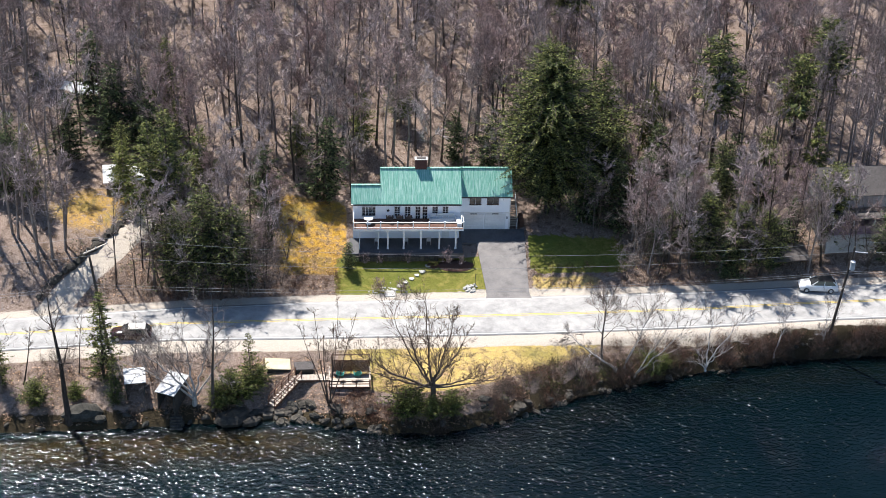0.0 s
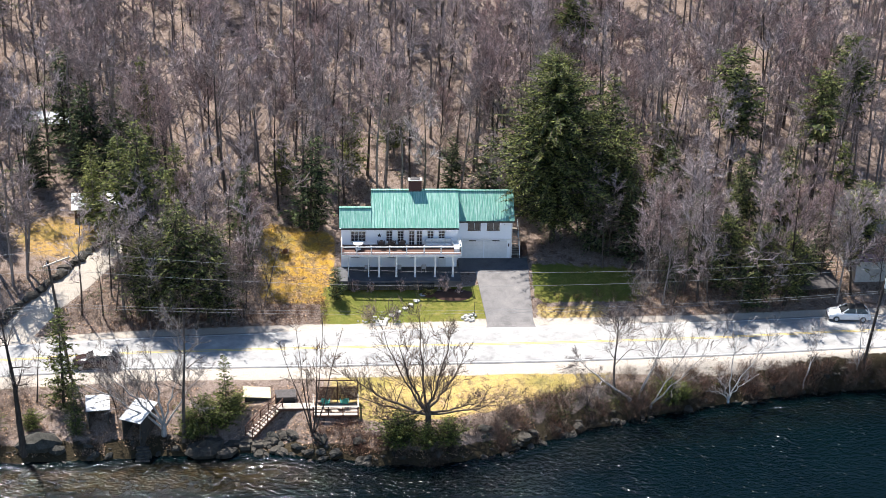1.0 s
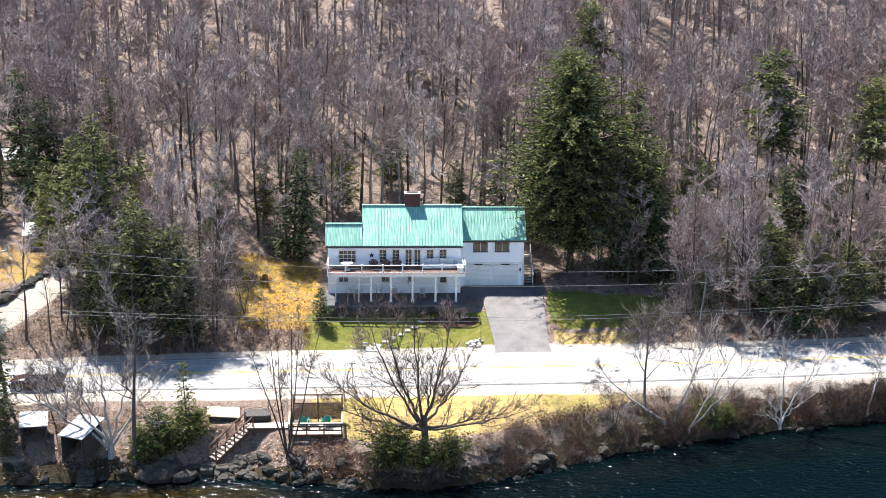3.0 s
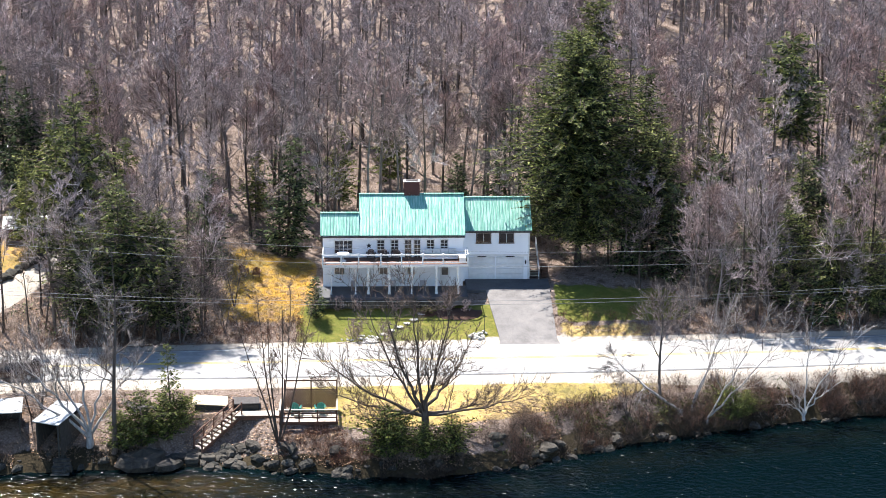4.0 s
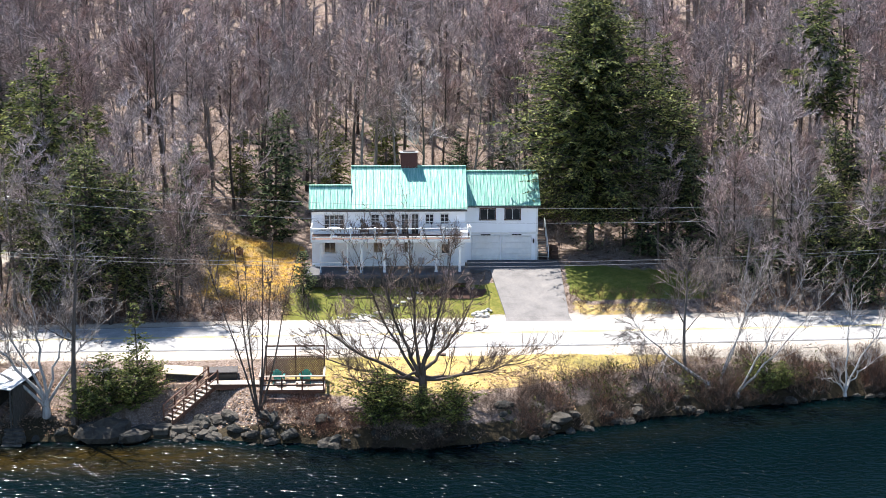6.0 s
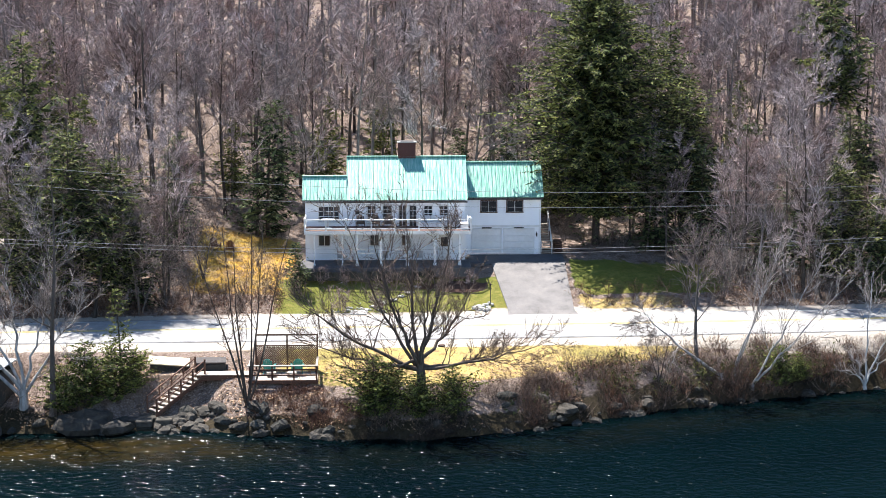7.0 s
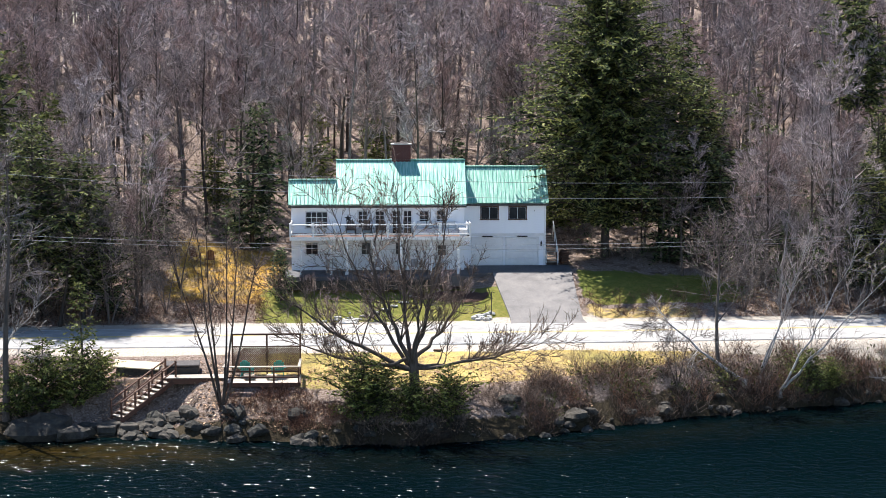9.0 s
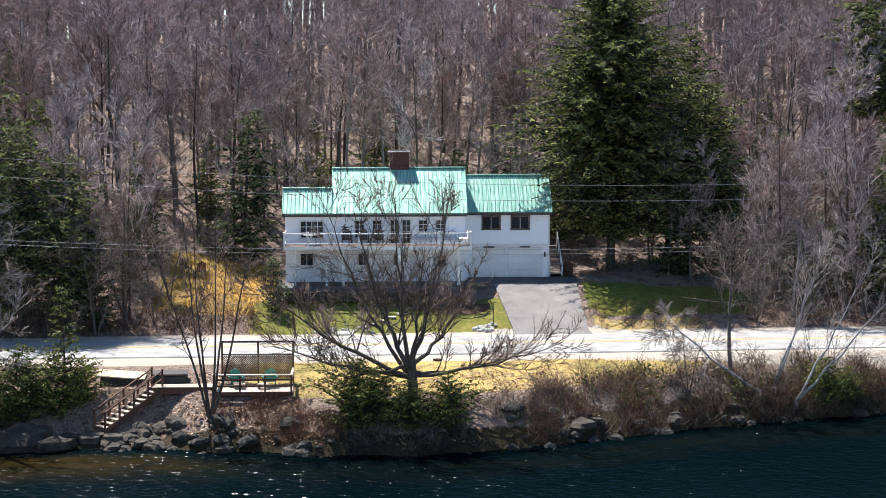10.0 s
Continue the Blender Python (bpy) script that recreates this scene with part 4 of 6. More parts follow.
def far_woods():
    """The woods behind and at the sides, one mass of thin crowns on trunks."""
    r2 = random.Random(77)
    wood, crown = Soup(), Soup()
    made = 0
    while made < 1500:
        y = -9 + 200 * r2.random() ** 1.2
        half = 50 + 0.31 * (y + 8)
        x = r2.uniform(-half, half)
        inner = abs(x) < 41 + 0.30 * (y + 8) and y < 52
        if in_clearing(x, y) or (inner and (y < 12 or r2.random() < 0.72)):
            continue
        made += 1
        h = r2.uniform(12, 18) * (0.9 if x < -20 else 1.0)
        b = Vector((x, y, ground_z(x, y) - 0.2))
        top = b + Vector((r2.uniform(-0.9, 0.9), r2.uniform(-0.9, 0.9), h))
        wood.limb([b, b.lerp(top, 0.55) + rand_dir(r2) * 0.3, top], [0.17, 0.11, 0.03], 4)
        for _ in range(13):
            u = r2.uniform(0.3, 0.97)
            p = b.lerp(top, u)
            d = rand_dir(r2)
            d.z = abs(d.z) * 0.5 + 0.6
            q = p + d.normalized() * h * 0.22 * (1.25 - u * 0.7)
            wood.limb([p, q], [0.05, 0.015], 3)
            for _ in range(27):
                s = p.lerp(q, r2.uniform(0.2, 1))
                crown.blade(s, s + (rand_dir(r2, 0.5)) * r2.uniform(0.6, 1.7), 0.030)
    w = thing("far_woods", "dense bare hardwood forest fading up the slope", "forest", kind="stuff")
    wood.make("trunks", M_BARK, w)
    crown.make("crowns", M_TWIG, w, False)


far_woods()

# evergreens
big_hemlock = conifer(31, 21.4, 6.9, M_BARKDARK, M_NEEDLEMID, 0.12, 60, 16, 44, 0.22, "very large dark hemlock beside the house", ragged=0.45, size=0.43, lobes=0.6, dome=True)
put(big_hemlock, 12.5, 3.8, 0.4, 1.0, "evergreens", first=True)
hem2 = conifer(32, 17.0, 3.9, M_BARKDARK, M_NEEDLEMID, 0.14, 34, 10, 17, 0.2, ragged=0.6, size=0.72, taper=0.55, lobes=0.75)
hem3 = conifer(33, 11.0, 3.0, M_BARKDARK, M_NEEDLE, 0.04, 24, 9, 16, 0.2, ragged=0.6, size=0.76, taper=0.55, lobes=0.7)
pine_y = conifer(34, 12.0, 2.8, M_BARK, M_NEEDLEYEL, 0.15, 20, 9, 14, 0.2, "yellow-green white pine among bare trees", ragged=0.45, size=0.9)
pine_tall = conifer(35, 19.5, 3.3, M_BARKDARK, M_NEEDLEMID, 0.5, 20, 10, 16, 0.05, "tall olive white pine with a bare lower trunk", ragged=0.6, size=0.9, taper=0.45, lobes=0.9)
broad = conifer(36, 15.5, 4.3, M_BARKDARK, M_NEEDLEMID, 0.14, 32, 11, 14, 0.2, "dense dark hemlock shading the road", ragged=0.5, size=0.7, lobes=0.7, dome=True)
EVG = "evergreens"
for src, rows in (
    (broad, ((-26.8, -10.4, 0.86), (-29.9, -10.0, 0.64), (-23.8, -10.2, 0.72), (29.8, -5.6, 0.58), (33.4, -6.8, 0.6), (36.4, -6.6, 0.55), (44.8, -2.0, 0.7), (19.4, 4.4, 0.85))),
    (pine_tall, ((33.0, 9.7, 1.0), (42.6, 10.5, 0.86), (17.2, 31.0, 0.8), (47.5, 16, 0.9), (-52, 30, 0.9))),
    (hem2, ((18.9, 8.1, 1.0), (17.0, 5.6, 0.86), (-31.0, -3.6, 1.0), (-33, 17, 0.7), 
            (-47.5, 2.0, 0.6), (-54, 8, 0.9), (31.9, 0.8, 0.7), (37.6, 2.6, 0.7), (-37.4, 6.2, 0.5))),
    (hem3, ((-13.9, 6.6, 1.0), (23.6, 2.4, 0.8), (27.2, -1.6, 0.9), (29.6, -4.4, 0.8), (6, 12, 0.7), (20.4, 0.6, 0.8), (17.0, 1.8, 0.7),
            (2, 14, 0.6), (-21.0, 3, 0.7), (-39.3, 13.4, 1.0), (10, 14, 0.8), (-22.2, -9.2, 0.6), (-20.6, -3.0, 0.5), (-44.0, 11.0, 0.8), (-50, 4, 0.9),
            (37.6, -5.8, 0.6), (34, 5, 0.9), (40.5, -2.4, 0.6), (55, 2, 1.0), (32.2, -7.4, 0.6), (51.5, -4.5, 0.8), (-36, 14.5, 0.9), (-42, 19, 1.0), (-34.4, 10.5, 0.8), (26, 9, 0.8), (24.4, -3.4, 0.5))),
    (pine_y, ((-33.2, -1.6, 1.15), (-4.4, 20, 0.72), (22, 10, 0.8), (-28, 2, 0.9), (44.5, 6, 0.9), (-31.5, 8.5, 0.8), (-9.4, 15.5, 0.72), (-17.2, 12, 0.6), (26, 14, 0.9), (9.2, 9.4, 0.62), (-36.8, 3.0, 0.7))),
):
    fst = True
    for x, y, s in rows:
        put(src, x, y, x * 1.7, s, EVG, first=fst)
        fst = False
# bare trees in the shade beside the house and along the road
for x, y, s, k in ((18.3, 0.8, 0.6, 4), (22.0, -1.2, 0.6, 0), (24.8, -4.0, 0.62, 2), (16.6, 4.6, 0.7, 4), (28.4, -2.8, 0.75, 0), (33.8, -3.0, 0.7, 3), (42.0, -4.2, 0.6, 2),
                   (25.6, -5.4, 0.95, 4), (36.6, -1.6, 0.9, 2), (22.6, -4.6, 0.8, 3), (28.0, -4.6, 0.9, 3), (40.2, -4.6, 0.9, 3), (47.4, -5.2, 0.8, 0), (51.0, -5.0, 0.9, 3), (55.0, -4.6, 0.9, 4), (46.6, -5.4, 0.5, 3), (26.8, -6.8, 1.0, 4), (31.4, -7.0, 1.05, 0), (36.0, -7.0, 1.0, 3), (41.8, -6.4, 1.05, 2), (-28.6, -10.9, 0.75, 4), (-24.0, -5.6, 0.85, 4), (-20.4, -9.4, 0.62, 3), (-25.4, -7.6, 0.85, 0), (-22.2, -9.9, 0.66, 2), (-29.8, -8.0, 0.8, 2)):
    put(protos[k], x, y, x * 3.3, s, WOODS)

# ---- trees and brush of the lake shore ----
SHORE_T = "trees along the shore"
wide = spreading_tree(51, ((-8.0, -0.5, 6.4), (-4.6, 1.5, 10.6), (-2.9, -1.5, 10.4), (-0.9, 1.8, 11.6), (2.0, -0.8, 11.0), (3.6, 2.0, 6.8), (8.0, -0.6, 3.4), (5.6, 1.0, 2.4), (-7.4, 1.2, 3.0), (-5.0, -1.8, 2.2), (0.6, -2.6, 8.0)),
                      0.23, M_BARKMID, M_BRUSH, "spreading many-limbed leafless tree on the lake bank", stub=2.4, arc=(0.52, 0.38))
put(wide, -2.5, -28.7, 0.0, 1.0, SHORE_T, first=True)
slim = bare_tree(52, 10.0, 0.3, 0.13, 8, 5, 7, M_BARKMID, M_BRUSH, radius=0.10, stems=6, splay=3.4, upright=0.8, label="slender clump of leafless stems beside the platform", twig_r=0.010, fine=True)
put(slim, -13.1, -28.4, 0.0, 1.15, SHORE_T, first=True)
tall = bare_tree(53, 16.5, 0.32, 0.17, 15, 6, 9, M_BARKMID, M_TWIGPALE, radius=0.2, upright=0.25, label="tall thin leafless tree with pale grey twigs", twig_r=0.011, fine=True)
put(tall, -25.0, -28.7, 1.0, 1.0, SHORE_T, first=True)
old = bare_tree(59, 18.0, 0.35, 0.18, 16, 6, 9, M_BARKDARK, M_TWIGGREY, radius=0.34, drift=(-0.14, 0.02), upright=0.3, label="old thick-trunked dark tree leaning on the lake bank", twig_r=0.012, fine=True)
put(old, -39.4, -30.2, 0.0, 1.0, SHORE_T, first=True)
put(tall, -32.4, -9.8, 4.0, 0.85, SHORE_T)
put(tall, -28.6, -10.9, 0.5, 0.75, SHORE_T)
put(tall, -46.5, -27.0, 5.2, 0.75, SHORE_T)
dead = spreading_tree(54, ((-5.0, -0.7, 6.8), (-3.4, -0.5, 7.8), (-0.8, 0.4, 7.8), (1.8, 0.5, 6.6), (3.6, 0.6, 5.6), (-6.8, -0.8, 5.6)),
                      0.2, M_BIRCH, M_TWIGPALE, "white-barked dead tree spreading over the boat sheds", 0.9, stub=0.9, arc=(0.42, 0.5))
put(dead, -26.9, -28.0, 0.0, 1.1, SHORE_T, first=True)
birch = spreading_tree(55, ((6.6, 0.4, 7.2), (4.6, 0.6, 8.4)), 0.155, M_BIRCH, M_TWIGPALE, "leaning white birch on the lake bank", 0.75, stub=0.25, arc=(0.38, 0.30))
put(birch, 19.5, -22.9, 0.0, 1.0, SHORE_T, first=True)
birch_slim = spreading_tree(64, ((3.0, 0.3, 9.2), (2.0, -0.3, 6.4)), 0.13, M_BIRCH, M_TWIGPALE, "slender white birch leaning over the bank", 0.75, stub=0.25, arc=(0.55, 0.42))
put(birch_slim, 18.4, -22.3, 0.0, 1.0, SHORE_T, first=True)
put(birch_slim, 35.4, -19.2, 0.7, 0.75, SHORE_T)
clump = spreading_tree(60, ((0.3, 0.2, 8.0), (4.6, 0.3, 7.4), (-1.0, 0.2, 2.4), (2.8, 0.0, 3.2), (-1.9, -0.2, 1.4)), 0.13, M_BIRCH, M_TWIGPALE, "white birch clump at the water", 0.75, stub=0.25, arc=(0.3, 0.5))
put(clump, 27.5, -21.1, 0.0, 1.0, SHORE_T, first=True)
put(clump, 41.0, -18.0, 0.4, 0.7, SHORE_T)
arch = spreading_tree(61, ((-5.4, 0.2, 4.6),), 0.2, M_BIRCH, M_TWIGPALE, "pale leafless trunk leaning far over with hanging twigs", 1.3, stub=0.3, arc=(0.6, 0.4), fall=-0.5)
put(arch, 17.4, -22.6, 0.0, 1.0, SHORE_T, first=True)
hanging = bare_tree(67, 10.5, 0.33, 0.32, 24, 7, 9, M_BARKMID, M_TWIGGREY, radius=0.15, upright=0.12, label="upright leafless tree with fine hanging twigs", twig_r=0.010, fine=True)
put(hanging, 15.9, -22.4, 0.4, 1.0, SHORE_T, first=True)
silver = bare_tree(56, 8.6, 0.2, 0.30, 9, 8, 9, M_BARKMID, M_TWIGGREY, radius=0.12, stems=3, splay=0.9, upright=-0.05, label="silvery leafless tree with drooping twigs", twig_r=0.010, fine=True)
grey = bare_tree(58, 9.6, 0.25, 0.32, 13, 8, 9, M_BARKDARK, M_TWIGGREY, radius=0.14, upright=0.05, lean=0.25, label="grey leafless tree with tangled spreading branches", twig_r=0.010, fine=True)
put(silver, 13.2, -24.0, 0.0, 0.5, SHORE_T, first=True)
put(silver, 20.5, -8.0, 2.9, 0.6, SHORE_T)
put(grey, 43.5, -5.4, 1.2, 1.1, SHORE_T, first=True)
put(silver, -33.5, -21.6, 1.2, 0.5, SHORE_T)
put(grey, -36.8, -22.0, 2.2, 0.5, SHORE_T)
put(silver, 49.0, -5.4, 2.2, 1.0, SHORE_T)
put(silver, -18.5, -9.0, 0.2, 0.6, SHORE_T)
put(silver, -22.5, -9.6, 5.1, 0.9, SHORE_T)
put(silver, -31.0, -24.0, 0.9, 0.6, SHORE_T)
for x, y, s in ((17.5, -1.0, 0.8), (22.5, -4.5, 0.9), (30.0, -5.5, 0.9), (36.0, -6.0, 0.9), (-25.2, -11.2, 1.0), (-22.0, -10.7, 0.9), (-20.6, -7.8, 0.95), (-28.0, -11.4, 0.8), (-27.0, -6.5, 1.1), (-18.0, -5.0, 0.7), (40.5, -3.4, 1.1)):
    put(grey if int(x) % 2 else silver, x, y, x * 2.1, s, SHORE_T, first=False)
sapling = bare_tree(57, 9.0, 0.3, 0.15, 8, 5, 7, M_BARKDARK, M_BRUSH, radius=0.10, lean=0.3, upright=0.6, label="thin leaning leafless sapling on the road verge", twig_r=0.011, fine=True)
for k, (x, y, s) in enumerate(((-34.6, -9.6, 1.0), (-33.4, -9.2, 0.9), (-31.6, -9.8, 0.85), (-30.4, -10.2, 0.7), (-24.0, -10.2, 0.9), (-21.6, -10.0, 0.7), (24.0, -7.6, 0.9), (28.0, -7.6, 0.8), (33.0, -7.2, 1.0), (-39.0, -24.5, 0.9), (-31.5, -25.2, 0.7), (-44.5, -26.0, 1.0))):
    put(sapling, x, y, k * 2.4, s, SHORE_T, first=k == 0)

slim_fir = conifer(61, 6.0, 1.0, M_BARKDARK, M_NEEDLEYEL, 0.25, 14, 6, 7, 0.1, "thin young fir rising from evergreen shrubs", ragged=0.5, size=0.6)
put(slim_fir, -21.2, -25.6, 0.0, 1.0, EVG, first=True)
fir = conifer(62, 10.0, 2.1, M_BARKDARK, M_NEEDLEYEL, 0.06, 26, 8, 12, 0.2, "yellow-green fir on the lake bank", ragged=0.45, size=0.7)
put(fir, -36.4, -25.0, 0.0, 1.05, EVG, first=True)
put(fir, -47.0, -26.0, 1.0, 0.75, EVG)
put(fir, -34.9, -28.2, 2.0, 0.55, EVG)
bush = conifer(63, 3.4, 2.1, M_BARKDARK, M_BUSH, 0.0, 17, 11, 17, -0.3, "low bushy evergreen shrub on the bank", name="evergreen_shrub", ragged=0.65, size=0.45)
BUSH = "evergreen shrubs of the bank"
for k, (x, y, s) in enumerate(((-23.2, -27.6, 1.15), (-21.6, -26.8, 1.0), (-24.5, -28.2, 0.8), (-5.3, -30.2, 1.05), (-2.6, -30.4, 0.75), (-0.6, -30.0, 0.85), (-4.4, -29.6, 0.8), (21.4, -22.3, 0.8), (22.8, -21.8, 0.55),
                               (-43.0, -28.2, 0.9), (-39.0, -27.5, 0.6), (-20.4, -25.5, 0.7))):
    put(bush, x, y, k * 1.3, s, BUSH, first=k == 0)
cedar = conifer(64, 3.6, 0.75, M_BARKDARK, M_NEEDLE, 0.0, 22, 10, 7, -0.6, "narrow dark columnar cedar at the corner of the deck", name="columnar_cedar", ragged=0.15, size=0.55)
put(cedar, -11.0, -6.6, 0.0, 1.0, EVG, first=True)


def brush(name, label, seed, count, place, height, material, radius=0.012, splay=0.6, stems=7):
    """Clumps of thin stems scattered by place(rng), which gives a spot on the ground or None."""
    r2 = random.Random(seed)
    s = Soup()
    made = 0
    while made < count:
        p = place(r2)
        made += 1
        if p is None:
            continue
        b = Vector((p[0], p[1], ground_z(p[0], p[1]) - 0.05))
        h = height * r2.uniform(0.5, 1.25) * (p[2] if len(p) > 2 else 1.0)
        for _ in range(stems):
            d = Vector((r2.gauss(0, splay), r2.gauss(0, splay), 1)).normalized()
            a = b + Vector((r2.uniform(-0.25, 0.25), r2.uniform(-0.25, 0.25), 0))
            m = a + d * h * r2.uniform(0.5, 0.9)
            t = m + (d + rand_dir(r2) * 0.7).normalized() * h * 0.5
            s.spike(a, m + (m - a) * 0.25, radius)
            s.spike(m, t, radius * 0.7)
            s.blade(m, m + (d + rand_dir(r2) * 0.9).normalized() * h * 0.45, radius * 0.7)
            s.blade(a.lerp(m, 0.6), a.lerp(m, 0.6) + (d + rand_dir(r2) * 0.9).normalized() * h * 0.4, radius * 0.7)
    ob = s.make(name, material, None, False)
    return tagged(ob, label, "brush", kind="stuff")


def bank_spot(x0, x1, lo, hi):
    def f(r2):
        x = r2.uniform(x0, x1)
        w, s = shore_y(x), road_south(x)
        y = w + lo + (min(hi, s - w - 0.6) - lo) * r2.random()
        k = noise.noise(Vector((x * 0.55, y * 0.55, lo)))
        if k < -0.12:
            return None
        return (x, y, 0.75 + 1.1 * max(0.0, k))
    return f


def wood_spot(r2):
    y = -11 + 62 * r2.random() ** 1.4
    half = 36 + 0.36 * (y + 20)
    x = r2.uniform(-half, half)
    return None if in_clearing(x, y) else (x, y)


def verge_spot(r2):
    x = r2.uniform(-34, -12) if r2.random() < 0.6 else r2.uniform(9.5, 36)
    y = road_north(x) + r2.uniform(0.6, 4.0)
    if abs(x - track_x(y)) < 2.3:
        return None
    return (x, y, 0.8)


brush("bank_brush", "dense grey-brown leafless brush along the waterline", 71, 1700, bank_spot(4, 62, 0.0, 4.2), 1.3, M_BRUSH)
brush("bank_brush", "reddish leafless brush on the lake bank", 72, 1400, bank_spot(4, 62, 0.0, 3.8), 1.0, M_BRUSHRED)
brush("bank_brush", "tangled grey brush below the spreading tree", 73, 420, bank_spot(-7, 7, 0.1, 3.4), 0.95, M_BRUSH)
brush("bank_brush", "leafless brush among rocks and leaf litter", 74, 800, bank_spot(-60, -23, 0.3, 9.0), 1.2, M_BRUSH)
brush("bank_brush", "sparse dry stems on the leaf-covered bank", 75, 260, bank_spot(-13, -6, 0.3, 3.4), 0.7, M_BRUSHRED)
# tangle added to darken the waterline where the bank's shade falls
brush("waterline_tangle", "dark stems added over the waterline for the bank's shade", 83, 700, bank_spot(-9, 62, -0.5, 0.9), 0.85, M_SHADESTEM, 0.02, 0.9)
brush("undergrowth", "low leafless undergrowth on the forest floor", 76, 1800, wood_spot, 1.3, M_BRUSH, 0.014)
brush("undergrowth", "grey saplings and brush on the forest floor", 77, 1200, wood_spot, 2.2, M_TWIGGREY, 0.014, 0.3)
brush("verge_brush", "dry stems and saplings along the road verge", 78, 420, verge_spot, 1.1, M_BRUSHRED)


def grass_spot(r2):
    x = r2.uniform(-15, 18)
    w, s = shore_y(x), road_south(x)
    return (x, r2.uniform(w + 3.2, s - 0.8), 1.0)


def yellow_spot(r2):
    return (r2.uniform(-19.5, -11.8), r2.uniform(-7.5, 5.5), 1.0)


brush("dry_grass", "tufts of dry yellow grass above the bank", 79, 1000, grass_spot, 0.16, M_STRAW, 0.012, 0.8, 5)
brush("dry_grass", "golden dry grass on the rise beside the house", 80, 1300, yellow_spot, 0.22, M_GOLD, 0.014, 0.8, 5)


def needle_spray(name, label, seed, count, place, material, size=0.3):
    """Low evergreen sprays in loose clumps."""
    r2 = random.Random(seed)
    s = Soup()
    for _ in range(count):
        p = place(r2)
        if p is None:
            continue
        b = Vector((p[0], p[1], ground_z(p[0], p[1])))
        for _ in range(26):
            d = rand_dir(r2, 0.4)
            c = b + Vector((r2.gauss(0, 0.45), r2.gauss(0, 0.45), r2.uniform(0.1, 1.1)))
            s.leaf(c, d, d.cross(rand_dir(r2)).normalized(), size * r2.uniform(0.6, 1.3), 0.05)
    return tagged(s.make(name, material, None, False), label, "shrubs", kind="stuff")


needle_spray("shore_greens", "olive green shrubs mixed into the bank brush", 81, 90, bank_spot(-6, 26, 0.6, 3.2), M_SHRUB)
needle_spray("forest_greens", "small hemlock seedlings under the bare trees", 82, 420, wood_spot, M_NEEDLE, 0.4)



def leaf_litter(seed, count, place):
    """Fallen leaves, curled quads lying at random."""
    r2 = random.Random(seed)
    s = Soup()
    for _ in range(count):
        p = place(r2)
        if p is None:
            continue
        d = rand_dir(r2)
        d.z *= 0.35
        d.normalize()
        side = d.cross(Vector((r2.gauss(0, 0.4), r2.gauss(0, 0.4), 1))).normalized()
        l = r2.uniform(0.10, 0.24)
        s.leaf(Vector((p[0], p[1], ground_z(p[0], p[1]) + r2.uniform(0.01, 0.07))), d, side, l, l * 0.33)
    return tagged(s.make("leaf_litter", M_LEAF, None, False), "curled brown fallen leaves over bank and slope", "leaves", kind="stuff")


leaf_litter(91, 15000, bank_spot(-46, 8, 0.3, 7.5))
def verge_leaf(r2):
    x = r2.choice((r2.uniform(-45, -12), r2.uniform(20, 44)))
    y = road_north(x) + r2.uniform(0.8, 9)
    return None if abs(x - track_x(y)) < 2.0 else (x, y)


leaf_litter(92, 16000, verge_leaf)
leaf_litter(93, 16000, wood_spot)

# ---- rocks ----
rock_rng = random.Random(9)
rock_meshes = []
for k in range(8):
    me = bpy.data.meshes.new("rock")
    bm = stone_mesh(rock_rng, 1.0, 0.75)
    bm.to_mesh(me)
    bm.free()
    me.materials.append(M_ROCK if k % 2 else M_STONEDARK)
    rock_meshes.append(me)


def rock(x, y, z, s, flat=1.0, label="rough grey boulder at the water's edge", group="rocks of the shore", yaw=None):
    ob = new("boulder", rock_rng.choice(rock_meshes))
    a = rock_rng.uniform(0, 6.28) if yaw is None else yaw
    ob.matrix_basis = Matrix.Translation((x, y, z)) @ Matrix.Rotation(a, 4, 'Z') @ Matrix.Diagonal((s, s * rock_rng.uniform(0.7, 1.0), s * flat, 1))
    return tagged(ob, label, "rock", group)


for x, y, s in ((6.6, -28.3, 0.7), (6.2, -28.9, 0.5), (10.6, -26.9, 0.5), (9.9, -26.8, 0.4), (5.7, -28.9, 0.55), (5.0, -28.0, 0.5), (-11.0, -30.4, 0.75), (-8.0, -31.2, 0.45), (-16.6, -29.2, 0.6), (-15.8, -29.4, 0.55), (-15.0, -28.0, 0.75),
                (-15.9, -27.4, 0.75), (-16.9, -27.6, 0.6), (-14.6, -29.4, 0.5), (-17.4, -28.6, 0.5), (-20.8, -28.6, 0.6), (-38.1, -29.4, 1.6), (-36.5, -29.9, 0.8), (-22.9, -29.6, 1.5), (-21.0, -29.8, 0.9), (7.5, -27.6, 0.45), (-33.0, -30.3, 0.6), (3.0, -28.2, 0.6)):
    rock(x, y, ground_z(x, y) + 0.12 * s, s, 0.8)
for k in range(60):
    x = rock_rng.uniform(3, 52)
    y = shore_y(x) + rock_rng.uniform(-0.4, 0.9)
    rock(x, y, max(ground_z(x, y), WATER_Z - 0.1) + 0.1, 0.15 + 0.4 * rock_rng.random() ** 2, 0.9, "dark boulder under the brushy bank")
for k in range(150):
    x = rock_rng.uniform(-46, 8) if k % 4 else rock_rng.uniform(-19, -12)
    y = shore_y(x) + rock_rng.uniform(-0.5, 1.8)
    s = 0.10 + 0.55 * rock_rng.random() ** 2.6
    rock(x, y, max(ground_z(x, y), WATER_Z - 0.15) + 0.05, s, 0.85, "small grey stone along the waterline")

